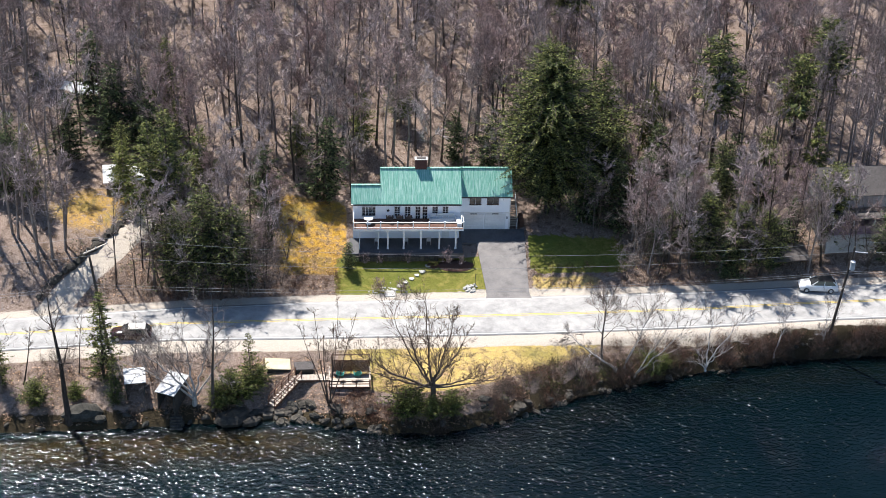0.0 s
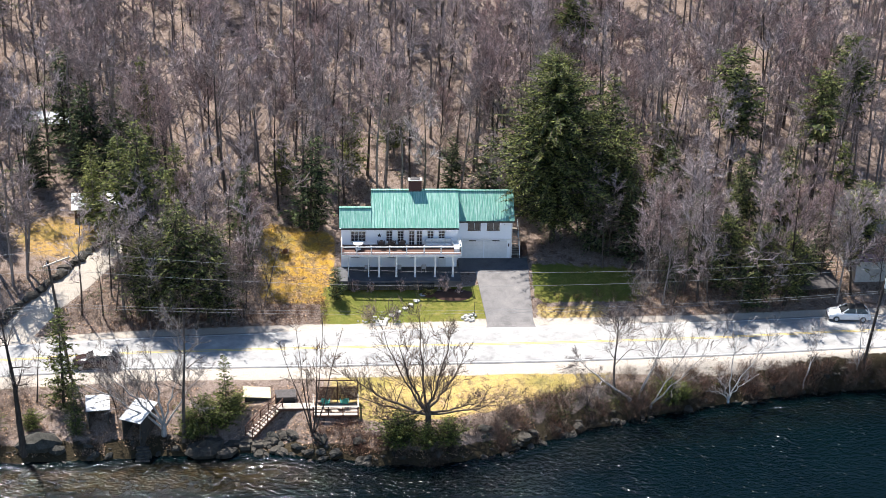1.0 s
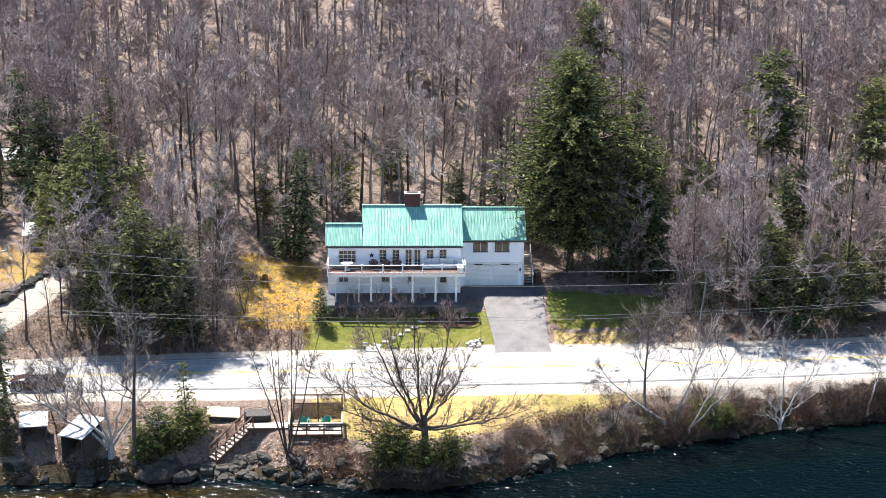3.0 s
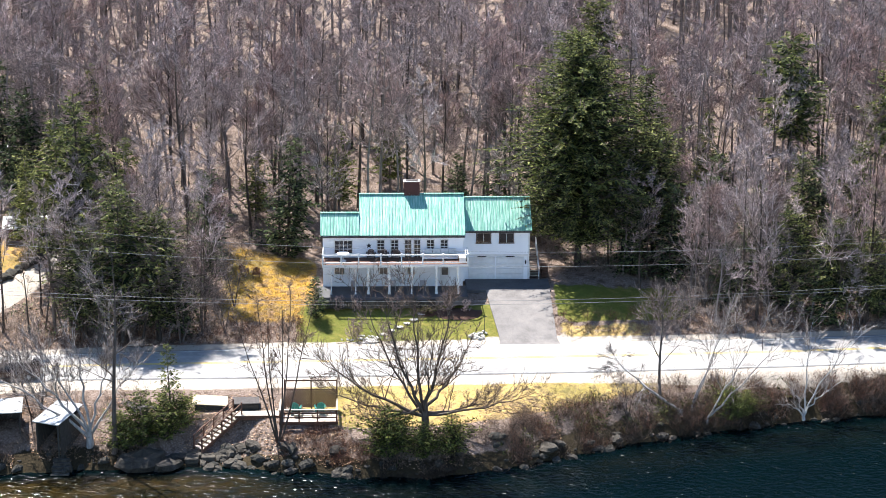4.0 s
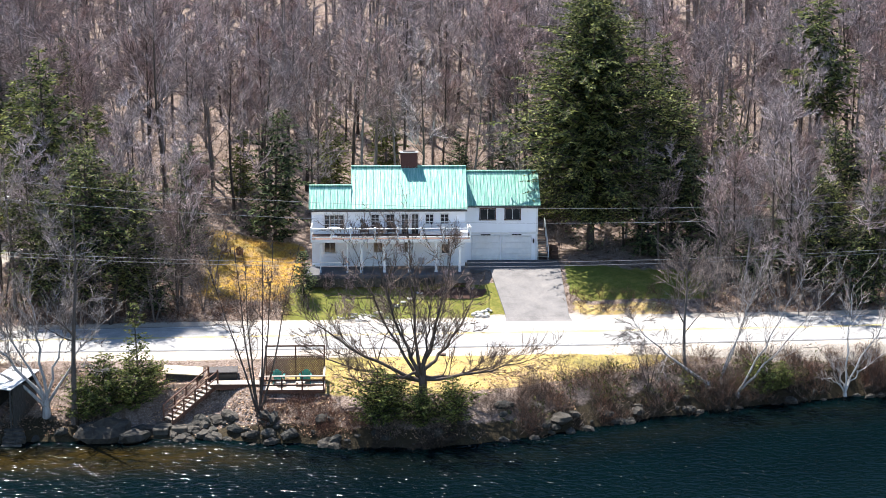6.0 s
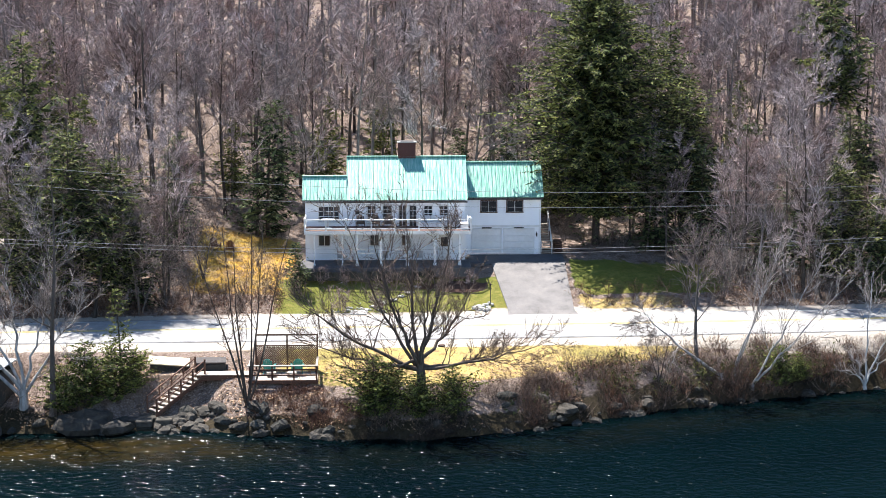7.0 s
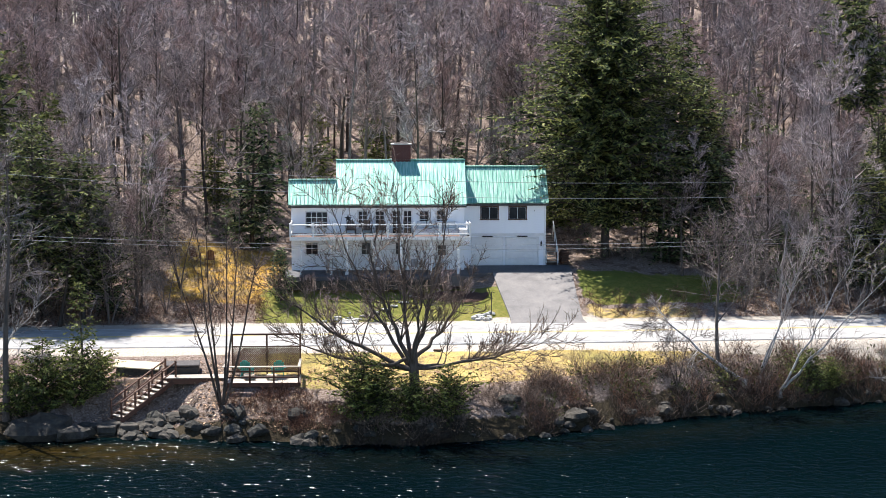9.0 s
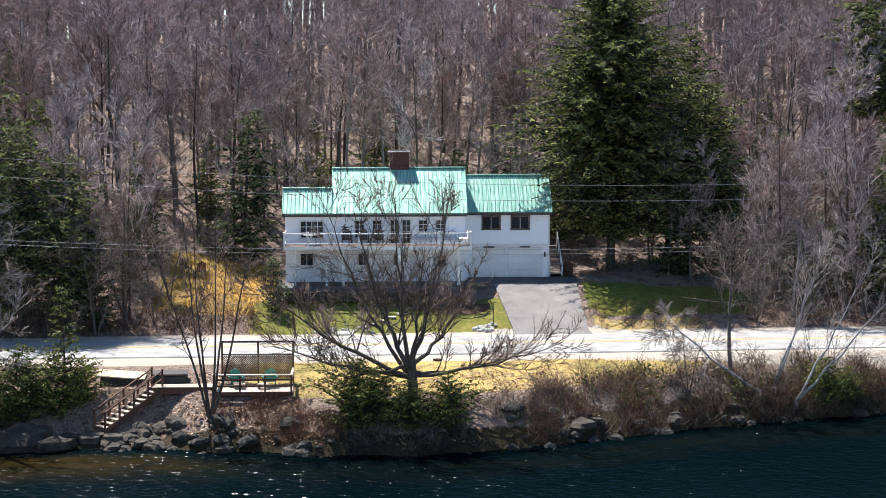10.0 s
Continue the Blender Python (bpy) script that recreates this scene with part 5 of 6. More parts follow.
# ---- sitting platform above the lake ----
plat = thing("sitting_platform", "brown wooden railed platform on posts above the lake", "platform")
PX0, PX1, PY0, PY1, PZ = -13.1, -8.85, -27.05, -24.6, -2.62
b0 = None
for k in range(17):
    y = PY0 + k * 0.144
    if b0 is None:
        b0 = part("floor_board", boxes((PX0, PX1, 0, 0.136, PZ - 0.04, PZ), bevel=0.006), M_PALEWOOD, plat)
        b0.location.y = y
    else:
        o = b0.copy()
        scene.collection.objects.link(o)
        o.location.y = y
part("rim_board", boxes((PX0 - 0.03, PX1 + 0.03, PY0 - 0.05, PY0, PZ - 0.22, PZ + 0.01)), M_BROWNWOOD, plat)
part("rim_board", boxes((PX0 - 0.05, PX0, PY0, PY1, PZ - 0.22, PZ - 0.045)), M_BROWNWOOD, plat)
part("rim_board", boxes((PX1, PX1 + 0.05, PY0, PY1, PZ - 0.22, PZ - 0.045)), M_BROWNWOOD, plat)
for x in (PX0 + 0.05, PX0 + 1.45, PX1 - 1.45, PX1 - 0.05):
    part("front_post", boxes((x - 0.05, x + 0.05, PY0 + 0.0, PY0 + 0.1, PZ, PZ + 0.9), bevel=0.008), M_BROWNWOOD, plat)
for x in (PX0 + 0.12, PX1 - 0.12):
    part("leg", boxes((x - 0.07, x + 0.07, PY0 + 0.05, PY0 + 0.19, -5.0, PZ - 0.045), bevel=0.01), M_BROWNWOOD, plat)
    part("leg", boxes((x - 0.07, x + 0.07, PY1 - 0.2, PY1 - 0.06, -4.0, PZ - 0.045), bevel=0.01), M_BROWNWOOD, plat)
part("brace", beam(bmesh.new(), (PX0 + 0.12, PY0 + 0.12, -4.3), (PX0 + 1.5, PY0 + 0.12, PZ - 0.2), 0.08), M_BROWNWOOD, plat)
part("brace", beam(bmesh.new(), (PX1 - 0.12, PY0 + 0.12, -4.3), (PX1 - 1.5, PY0 + 0.12, PZ - 0.2), 0.08), M_BROWNWOOD, plat)
part("top_rail", boxes((PX0 - 0.08, PX1 + 0.08, PY0 - 0.06, PY0 + 0.14, PZ + 0.9, PZ + 0.95), bevel=0.01), M_PALEWOOD, plat)
part("mid_rail", boxes((PX0, PX1, PY0 + 0.02, PY0 + 0.07, PZ + 0.6, PZ + 0.7), bevel=0.006), M_BROWNWOOD, plat)
part("low_rail", boxes((PX0, PX1, PY0 + 0.02, PY0 + 0.07, PZ + 0.26, PZ + 0.36), bevel=0.006), M_BROWNWOOD, plat)
for x in (PX0 + 0.03, PX1 - 0.03):
    part("side_rail", boxes((x - 0.07, x + 0.07, PY0 + 0.14, PY1 - 0.1, PZ + 0.9, PZ + 0.95), bevel=0.01), M_PALEWOOD, plat)
    part("side_rail", boxes((x - 0.025, x + 0.025, PY0 + 0.1, PY1 - 0.1, PZ + 0.55, PZ + 0.64)), M_BROWNWOOD, plat)
for x in (PX0 + 0.3, -10.82, PX1 - 0.05):
    part("back_post", boxes((x - 0.05, x + 0.05, PY1 - 0.1, PY1, PZ, -0.22), bevel=0.008), M_DARKWOOD, plat)
part("back_rail", boxes((PX0 + 0.25, PX1, PY1 - 0.1, PY1 - 0.02, -0.3, -0.2), bevel=0.008), M_DARKWOOD, plat)
part("back_rail", boxes((PX0 + 0.25, PX1, PY1 - 0.1, PY1 - 0.02, -1.0, -0.92), bevel=0.008), M_DARKWOOD, plat)
lat = bmesh.new()
for k in range(48):
    for sgn in (1, -1):
        x = PX0 + 0.2 + k * 0.12 - 0.5
        a, b = (x, PZ + 0.25), (x + sgn * 1.35, PZ + 1.6)
        pts = []
        for (px, pz) in (a, b):
            pts.append((px, pz))
        (xa, za), (xb, zb) = pts
        lo, hi = PX0 + 0.3, PX1 - 0.05
        ts = [0.0, 1.0]
        for lim in (lo, hi):
            t = (lim - xa) / (xb - xa)
            if 0 < t < 1:
                ts.append(t)
        ts.sort()
        for t0, t1 in zip(ts, ts[1:]):
            mid = xa + (xb - xa) * (t0 + t1) / 2
            if lo <= mid <= hi and t1 - t0 > 0.05:
                y = PY1 - 0.045 - 0.014 * sgn
                beam(lat, (xa + (xb - xa) * t0, y, za + (zb - za) * t0), (xa + (xb - xa) * t1, y, za + (zb - za) * t1), 0.045, 0.045)
tagged(part("lattice", lat, M_BROWNWOOD, plat, "weathered brown diamond lattice"), kind="stuff")


def adirondack(x, y, z, yaw, first=None):
    """A slatted garden chair with sloped seat, fanned back and wide arms."""
    if first is not None:
        return copy_thing(first, pose(x, y, z, 0, 0, yaw))
    c = thing("adirondack_chair", "teal-painted slatted adirondack chair on the platform", "chair", "chairs on the platform", pose(x, y, z, 0, 0, yaw))
    for k in range(5):
        u = k - 2
        back = boxes((u * 0.115 - 0.052, u * 0.115 + 0.052, -0.012, 0.012, 0, 0.86 - 0.035 * u * u), bevel=0.006, m=pose(0, 0.2, 0.28, -22, 0, 0))
        part("back_slat", back, M_TEAL, c)
    for k in range(5):
        part("seat_slat", boxes((-0.28, 0.28, -0.33 + k * 0.115, -0.225 + k * 0.115, -0.01, 0.012), bevel=0.005, m=pose(0, 0, 0.34, -10, 0, 0)), M_TEAL, c)
    for sx in (-1, 1):
        part("arm", boxes((sx * 0.36 - 0.065, sx * 0.36 + 0.065, -0.38, 0.36, 0.56, 0.585), bevel=0.01), M_TEAL, c)
        part("front_leg", boxes((sx * 0.33 - 0.03, sx * 0.33 + 0.03, -0.36, -0.26, 0, 0.56), bevel=0.006), M_TEAL, c)
        part("back_leg", beam(bmesh.new(), (sx * 0.29, -0.3, 0.34), (sx * 0.29, 0.5, 0.02), 0.03, 0.1), M_TEAL, c)
    return c


ch = adirondack(-11.95, -25.3, PZ, 172)
adirondack(-10.15, -25.3, PZ, 188, ch)
foot = thing("footrest", "low pale wooden footrest before the chairs", "footrest", m=pose(-11.75, -26.1, PZ, 0, 0, 8))
part("top", boxes((-0.3, 0.3, -0.22, 0.22, 0.26, 0.29), bevel=0.01), M_PALEWOOD, foot)
for sx in (-0.25, 0.25):
    part("side", boxes((sx - 0.02, sx + 0.02, -0.2, 0.2, 0, 0.26)), M_PALEWOOD, foot)
copy_thing(foot, pose(-10.45, -26.1, PZ, 0, 0, -12))

# ---- stairs, walkway, cover and bin ----
stairs = thing("bank_stairs", "pale wooden steps with brown railings down the bank", "stairs")
STAIR = pose(-16.3, -25.3, -2.52, 0, 0, 222)
SL, SH, n = 3.7, 1.85, 11
for k in range(n):
    px, pz = SL * (k + 0.5) / n, -SH * (k + 0.5) / n
    part("tread", boxes((px - 0.16, px + 0.16, -0.48, 0.48, pz - 0.04, pz), bevel=0.008, m=STAIR), M_PALEWOOD, stairs)
for y in (-0.5, 0.5):
    for nm, lift, w, h in (("stringer", -0.14, 0.05, 0.24), ("handrail", 0.88, 0.09, 0.06), ("mid_rail", 0.45, 0.06, 0.05)):
        part(nm, beam(bmesh.new(), STAIR @ Vector((-0.05, y, lift)), STAIR @ Vector((SL + 0.05, y, lift - SH)), w, h), M_BROWNWOOD, stairs)
    for u in (0.0, 0.25, 0.5, 0.75, 1.0):
        part("rail_post", boxes((SL * u - 0.045, SL * u + 0.045, y - 0.045, y + 0.045, -SH * u - 0.4, -SH * u + 0.95), bevel=0.006, m=STAIR), M_BROWNWOOD, stairs)
landing = thing("stone_landing", "flat stone slabs at the foot of the stairs", "landing")
for k, (x, y, w) in enumerate(((-19.3, -28.1, 0.55), (-20.4, -28.4, 0.6), (-18.2, -28.6, 0.5), (-21.4, -28.8, 0.55), (-19.4, -28.95, 0.5))):
    part("slab", boxes((x - w, x + w, y - 0.4, y + 0.4, -4.95, -4.55 - 0.05 * (k % 2)), bevel=0.05), M_ROCK, landing)
    part("slab_base", boxes((x - w * 0.9, x + w * 0.9, y - 0.35, y + 0.38, -5.6, -4.96), bevel=0.06), M_STONEDARK, landing)
walkway = thing("board_walk", "pale board walk from the stairs to the platform", "walkway")
for k in range(23):
    x = -16.45 + k * 0.142
    part("plank", boxes((x, x + 0.134, -25.95 + 0.02 * (k % 2), -24.9, -2.56, -2.52), bevel=0.006), M_PALEWOOD, walkway)
part("bearer", boxes((-16.45, -13.2, -25.85, -25.75, -2.9, -2.56), (-16.45, -13.2, -25.1, -25.0, -2.9, -2.56)), M_BROWNWOOD, walkway)
lid = thing("well_cover", "low tan-painted board cover lying on the bank", "cover", m=pose(-18.5, -23.4, -2.36, 2, 5, 4))
part("top", boxes((-1.32, 1.32, -0.95, 0.95, 0.1, 0.17), bevel=0.015), M_TANBOARD, lid)
part("skirt", boxes((-1.1, 1.1, -0.9, 0.9, -0.5, 0.098)), M_STONEDARK, lid)
tub = thing("covered_tub", "black covered tub beside the tan cover", "tub", m=pose(-15.75, -24.0, -2.6, 0, 0, 4))
part("body", boxes((-0.95, 0.95, -0.7, 0.7, -0.2, 0.5), bevel=0.06), M_BLACK, tub)
part("cover", boxes((-1.0, 1.0, -0.75, 0.75, 0.5, 0.6), bevel=0.04), M_SHINGLE, tub)


def disc(bm, x, y, z, r, h, seg=14, jitter=0.12, rg=None):
    rg = rg or random.Random(3)
    lo = [bm.verts.new((x + r * (1 + rg.uniform(-jitter, jitter)) * math.cos(a), y + r * (1 + rg.uniform(-jitter, jitter)) * math.sin(a), z)) for a in [2 * math.pi * i / seg for i in range(seg)]]
    hi = [bm.verts.new((v.co.x * 0.94 + x * 0.06, v.co.y * 0.94 + y * 0.06, z + h)) for v in lo]
    bm.faces.new(hi)
    bm.faces.new(lo[::-1])
    for i in range(seg):
        j = (i + 1) % seg
        bm.faces.new((lo[i], lo[j], hi[j], hi[i]))
    return bm


pit = mesh_object("fire_pit_patch", disc(bmesh.new(), -2.3, -22.6, -2.55, 1.35, 0.16, 18), M_MULCH)
tagged(pit, "round patch of dark mulch in the dry grass", "mulch patch")
stump = thing("tree_stump", "small dark sawn tree stump by the road", "stump", m=pose(-0.8, -20.6, -2.3))
part("wood", disc(bmesh.new(), 0, 0, 0, 0.26, 0.36, 10), M_BARKDARK, stump)
part("cut_face", disc(bmesh.new(), 0, 0, 0.362, 0.2, 0.01, 10), M_DARKWOOD, stump)

# ---- boat sheds ----


def boat_shed(x, y, w, d, zb, zr, yaw, tilt):
    s = thing("boat_shed", "small open shed with a pale sheet-metal roof", "shed", "boat sheds by the water", pose(x, y, zb, 0, 0, yaw))
    h = zr - zb
    r = pose(0, 0, h, tilt, 0, 0)
    part("roof", boxes((-w / 2 - 0.15, w / 2 + 0.15, -d / 2 - 0.2, d / 2 + 0.2, -0.03, 0.03), m=r), M_ROOFGREY, s)
    for k in range(int(w / 0.3) + 1):
        xx = -w / 2 - 0.1 + k * 0.3
        part("roof_rib", boxes((xx, xx + 0.05, -d / 2 - 0.2, d / 2 + 0.2, 0.03, 0.055), m=r), M_ROOFGREY, s)
    for sx in (-1, 1):
        for sy in (-1, 1):
            top = r @ Vector((sx * (w / 2 - 0.05), sy * (d / 2 - 0.05), -0.03))
            part("post", boxes((top.x - 0.05, top.x + 0.05, top.y - 0.05, top.y + 0.05, -1.2, top.z - 0.02), bevel=0.008), M_GREYWOOD, s)
    zl = (r @ Vector((0, d / 2, 0))).z
    part("back_wall", boxes((-w / 2 + 0.05, w / 2 - 0.05, d / 2 - 0.12, d / 2 - 0.06, -1.0, zl - 0.08)), M_GREYWOOD, s)
    part("side_wall", boxes((w / 2 - 0.07, w / 2 - 0.02, -d / 2 + 0.3, d / 2 - 0.1, -1.0, h - 0.3)), M_GREYWOOD, s)
    part("side_wall", boxes((-w / 2 + 0.02, -w / 2 + 0.07, -d / 2 + 0.2, d / 2 - 0.1, -1.0, h - 0.3)), M_GREYWOOD, s)
    return s


boat_shed(-33.0, -26.6, 1.9, 2.0, -3.4, -1.35, 8, 7)
boat_shed(-29.1, -27.9, 1.9, 2.9, -3.6, -1.45, -24, 9)
for k in range(5):
    st = mesh_object("stone_step", boxes((-29.3 + 0.1 * (k % 2), -28.1 + 0.13 * (k % 3), -29.75 - k * 0.3, -29.35 - k * 0.3, -5.6, -4.35 - k * 0.17), bevel=0.05), M_ROCK)
    tagged(st, "flat stone step leading down into the lake", "step", "stone steps at the sheds")

# ---- front garden ----
gr = random.Random(21)
for x, y, s in ((-2.0, -5.9, 0.4), (-2.7, -6.7, 0.34), (-3.3, -7.2, 0.28), (-3.9, -7.7, 0.32), (-4.6, -8.2, 0.3), (-5.3, -8.8, 0.34), (-5.9, -9.4, 0.28)):
    me = disc(bmesh.new(), 0, 0, 0, s, 0.07, 9, 0.2, gr)
    ob = mesh_object("stepping_stone", me, M_PALEROCK)
    ob.location = (x, y, ground_z(x, y) + 0.0)
    tagged(ob, "irregular pale stepping stone in the lawn", "stone", "stepping stones")
steps = thing("garden_steps", "pale stone steps from the lawn to the road", "steps")
for k in range(3):
    y = -9.8 - 0.35 * k
    part("stone_tread", boxes((-7.0, -5.8, y - 0.25, y + 0.2, ground_z(-6.6, y) - 0.2, ground_z(-6.6, y) + 0.1), bevel=0.03), M_PALEROCK, steps)
for k in range(26):
    a, r = gr.uniform(0, 6.28), 0.85 * math.sqrt(gr.random())
    x, y = 2.75 + r * math.cos(a), -9.3 + 0.7 * r * math.sin(a)
    ob = mesh_object("garden_rock", stone_mesh(gr, gr.uniform(0.13, 0.26), 0.8, 1), M_PALEROCK)
    ob.location = (x, y, ground_z(x, y) + 0.08 + 0.35 * max(0, 0.6 - r) * gr.random())
    tagged(ob, "pale rounded stone in a garden heap", "rock", "heap of garden stones")
pole = thing("flag_stake", "thin dark garden stake among pale stones", "stake", m=pose(3.2, -9.0, ground_z(3.2, -9.0)))
part("stake", tube(bmesh.new(), (0, 0, -0.1), (0, 0, 1.5), 0.025), M_BLACK, pole)
part("hook", tube(bmesh.new(), (0, 0, 1.5), (0.22, 0, 1.42), 0.02), M_BLACK, pole)
for k in range(34):
    a = gr.uniform(0, 6.28)
    x, y = -6.4 + gr.gauss(0, 0.9), -9.7 + gr.gauss(0, 0.4)
    ob = mesh_object("edging_stone", stone_mesh(gr, gr.uniform(0.08, 0.16), 0.7, 1), M_PALEROCK)
    ob.location = (x, y, ground_z(x, y) + 0.04)
    tagged(ob, "small pale stone edging the garden steps", "rock", "stones by the garden steps")


def bed(x0, x1, y, w, label):
    verts, faces = [], []
    n, m = 22, 6
    for i in range(n + 1):
        x = x0 + (x1 - x0) * i / n
        half = w * math.sqrt(max(0.0, 1 - (2 * i / n - 1) ** 2)) + 0.05
        for j in range(m + 1):
            v = 2 * j / m - 1
            yy = y + v * half
            verts.append((x, yy, ground_z(x, yy) + 0.03 + 0.16 * (1 - v * v) + 0.05 * noise.noise(Vector((x * 3, yy * 3, 0)))))
    for i in range(n):
        for j in range(m):
            a = i * (m + 1) + j
            faces.append((a, a + m + 1, a + m + 2, a + 1))
    ob = raw_object("mulch_bed", verts, faces, M_MULCH, smooth=True)
    return tagged(ob, label, "flower bed")


bed(-0.9, 3.2, -5.9, 0.75, "curved bed of red-brown bark mulch in the lawn")
bed(-2.1, -0.8, -5.9, 0.35, "small mulch bed round a clipped shrub")
ball = conifer(65, 0.75, 0.62, M_BARKDARK, M_SHRUB, 0.0, 9, 9, 7, -0.9, "round clipped yellow-green shrub in a mulch bed", name="round_shrub", ragged=0.15, size=0.35)
put(ball, -1.4, -5.9, 0.0, 1.0, "garden shrubs", first=True)
rose = bare_tree(66, 1.5, 0.05, 0.4, 7, 5, 6, M_TWIGRED, M_TWIGRED, radius=0.02, stems=5, upright=0.5, label="leafless garden shrub beside the lawn", name="garden_shrub", twig_r=0.007, fine=True, splay=1.3)
for k, (x, y, s) in enumerate(((0.3, -5.5, 1.25), (-5.0, -9.7, 1.1), (-7.7, -9.7, 1.2), (1.8, -5.7, 0.8), (-9.2, -5.6, 0.9), (-4.2, -5.5, 0.9), (-7.4, -5.6, 0.8))):
    put(rose, x, y, k * 1.1, s, "garden shrubs", first=k == 0)
wall = thing("garden_wall", "low dark stone edging wall between patio and lawn", "wall")
wr = random.Random(4)
x = -10.7
while x < -1.0:
    w = wr.uniform(0.35, 0.6)
    bm = boxes((x, x + w - 0.03, -5.65, -5.3, -0.5, 0.18 + wr.uniform(-0.05, 0.05)), bevel=0.04)
    part("stone", bm, M_STONEDARK, wall)
    x += w

# furniture on the deck
dk = adirondack(0, 0, 0, 0)
dk.matrix_basis = at_house(-7.0, -2.6, DZ, 180)
tagged(dk, "dark grey slatted deck chair by the house wall", "chair", "chairs on the deck")
for o in dk.children:
    o.data.materials.clear()
    o.data.materials.append(M_SHINGLE)
for x, yaw in ((-5.8, 178), (-4.7, 184)):
    copy_thing(dk, at_house(x, -2.6, DZ, yaw))
sofa = thing("outdoor_sofa", "white outdoor sofa with pale cushions on the deck", "sofa", m=at_house(-0.55, -2.55, DZ))
part("frame", boxes((-1.5, 1.5, -0.35, 0.35, 0.05, 0.25), (-1.5, -1.4, -0.35, 0.35, 0.25, 0.6), (1.4, 1.5, -0.35, 0.35, 0.25, 0.6), bevel=0.02), M_WHITE, sofa)
for k in range(4):
    part("seat_cushion", boxes((-1.36 + k * 0.69, -0.7 + k * 0.69, -0.33, 0.2, 0.25, 0.4), bevel=0.04), M_OFFWHITE, sofa)
    part("back_cushion", boxes((-1.36 + k * 0.69, -0.7 + k * 0.69, 0.2, 0.36, 0.38, 0.85), bevel=0.04), M_OFFWHITE, sofa)
tbl = thing("deck_table", "low white table on the deck", "table", m=at_house(-9.6, -3.1, DZ))
part("tabletop", disc(bmesh.new(), 0, 0, 0.68, 0.55, 0.04, 18, 0.0), M_WHITE, tbl)
part("stem", tube(bmesh.new(), (0, 0, 0.05), (0, 0, 0.68), 0.05), M_WHITE, tbl)
part("foot", disc(bmesh.new(), 0, 0, 0, 0.3, 0.05, 14, 0.0), M_WHITE, tbl)
bench = thing("deck_bench", "white bench at the end of the deck", "bench", m=at_house(1.45, -3.2, DZ))
part("seat", boxes((-0.3, 0.3, -0.75, 0.75, 0.4, 0.46), bevel=0.01), M_WHITE, bench)
part("back", boxes((0.24, 0.3, -0.75, 0.75, 0.46, 0.9), bevel=0.01), M_WHITE, bench)
for sy in (-0.65, 0.65):
    part("leg", boxes((-0.28, 0.28, sy - 0.04, sy + 0.04, 0, 0.4)), M_WHITE, bench)
for x in (-5.0, -2.2, -8.6):
    pc = thing("patio_chair", "dark blue chair in the shade beneath the deck", "chair", "chairs under the deck", at_house(x, -3.2, -0.03, 180))
    part("seat", boxes((-0.25, 0.25, -0.25, 0.25, 0.4, 0.45), bevel=0.02), M_GREYWALL, pc)
    part("backrest", boxes((-0.25, 0.25, 0.22, 0.26, 0.45, 0.95), bevel=0.02), M_GREYWALL, pc)
    for sx in (-0.22, 0.22):
        for sy in (-0.22, 0.22):
            part("leg", boxes((sx - 0.02, sx + 0.02, sy - 0.02, sy + 0.02, 0, 0.4)), M_GREYWALL, pc)

# outside stair at the garage side
side = thing("side_stair", "white railed wooden stair along the garage wall", "stairs", m=HOUSE_M)
for k in range(12):
    part("tread", boxes((8.15, 9.0, 0.5 + k * 0.27, 0.8 + k * 0.27, 0.17 * (k + 1) - 0.04, 0.17 * (k + 1)), bevel=0.006), M_PALEWOOD, side)
for x in (8.12, 9.03):
    part("stringer", beam(bmesh.new(), (x, 0.4, -0.05), (x, 3.9, 2.1), 0.05, 0.25), M_DARKWOOD, side)
    part("handrail", beam(bmesh.new(), (x, 0.4, 0.95), (x, 3.9, 3.1), 0.07, 0.05), M_WHITE, side)
    for y, z in ((0.45, 0.0), (1.6, 0.75), (2.8, 1.5), (3.85, 2.1)):
        part("rail_post", boxes((x - 0.04, x + 0.04, y - 0.04, y + 0.04, z - 0.3, z + 1.0)), M_WHITE, side)
pile = thing("firewood_pile", "stack of split firewood beside the garage", "firewood", m=at_house(9.9, 1.6, 0.0))
for k in range(60):
    r = gr.uniform(0.06, 0.1)
    part("log", tube(bmesh.new(), (-0.5 + gr.uniform(-0.05, 0.05), -1.0 + 0.2 * (k % 11), 0.02 + 0.16 * (k // 11)), (0.0, -1.0 + 0.2 * (k % 11), 0.02 + 0.16 * (k // 11)), r, r, 6), M_DARKWOOD, pile)

# ---- poles and cables ----


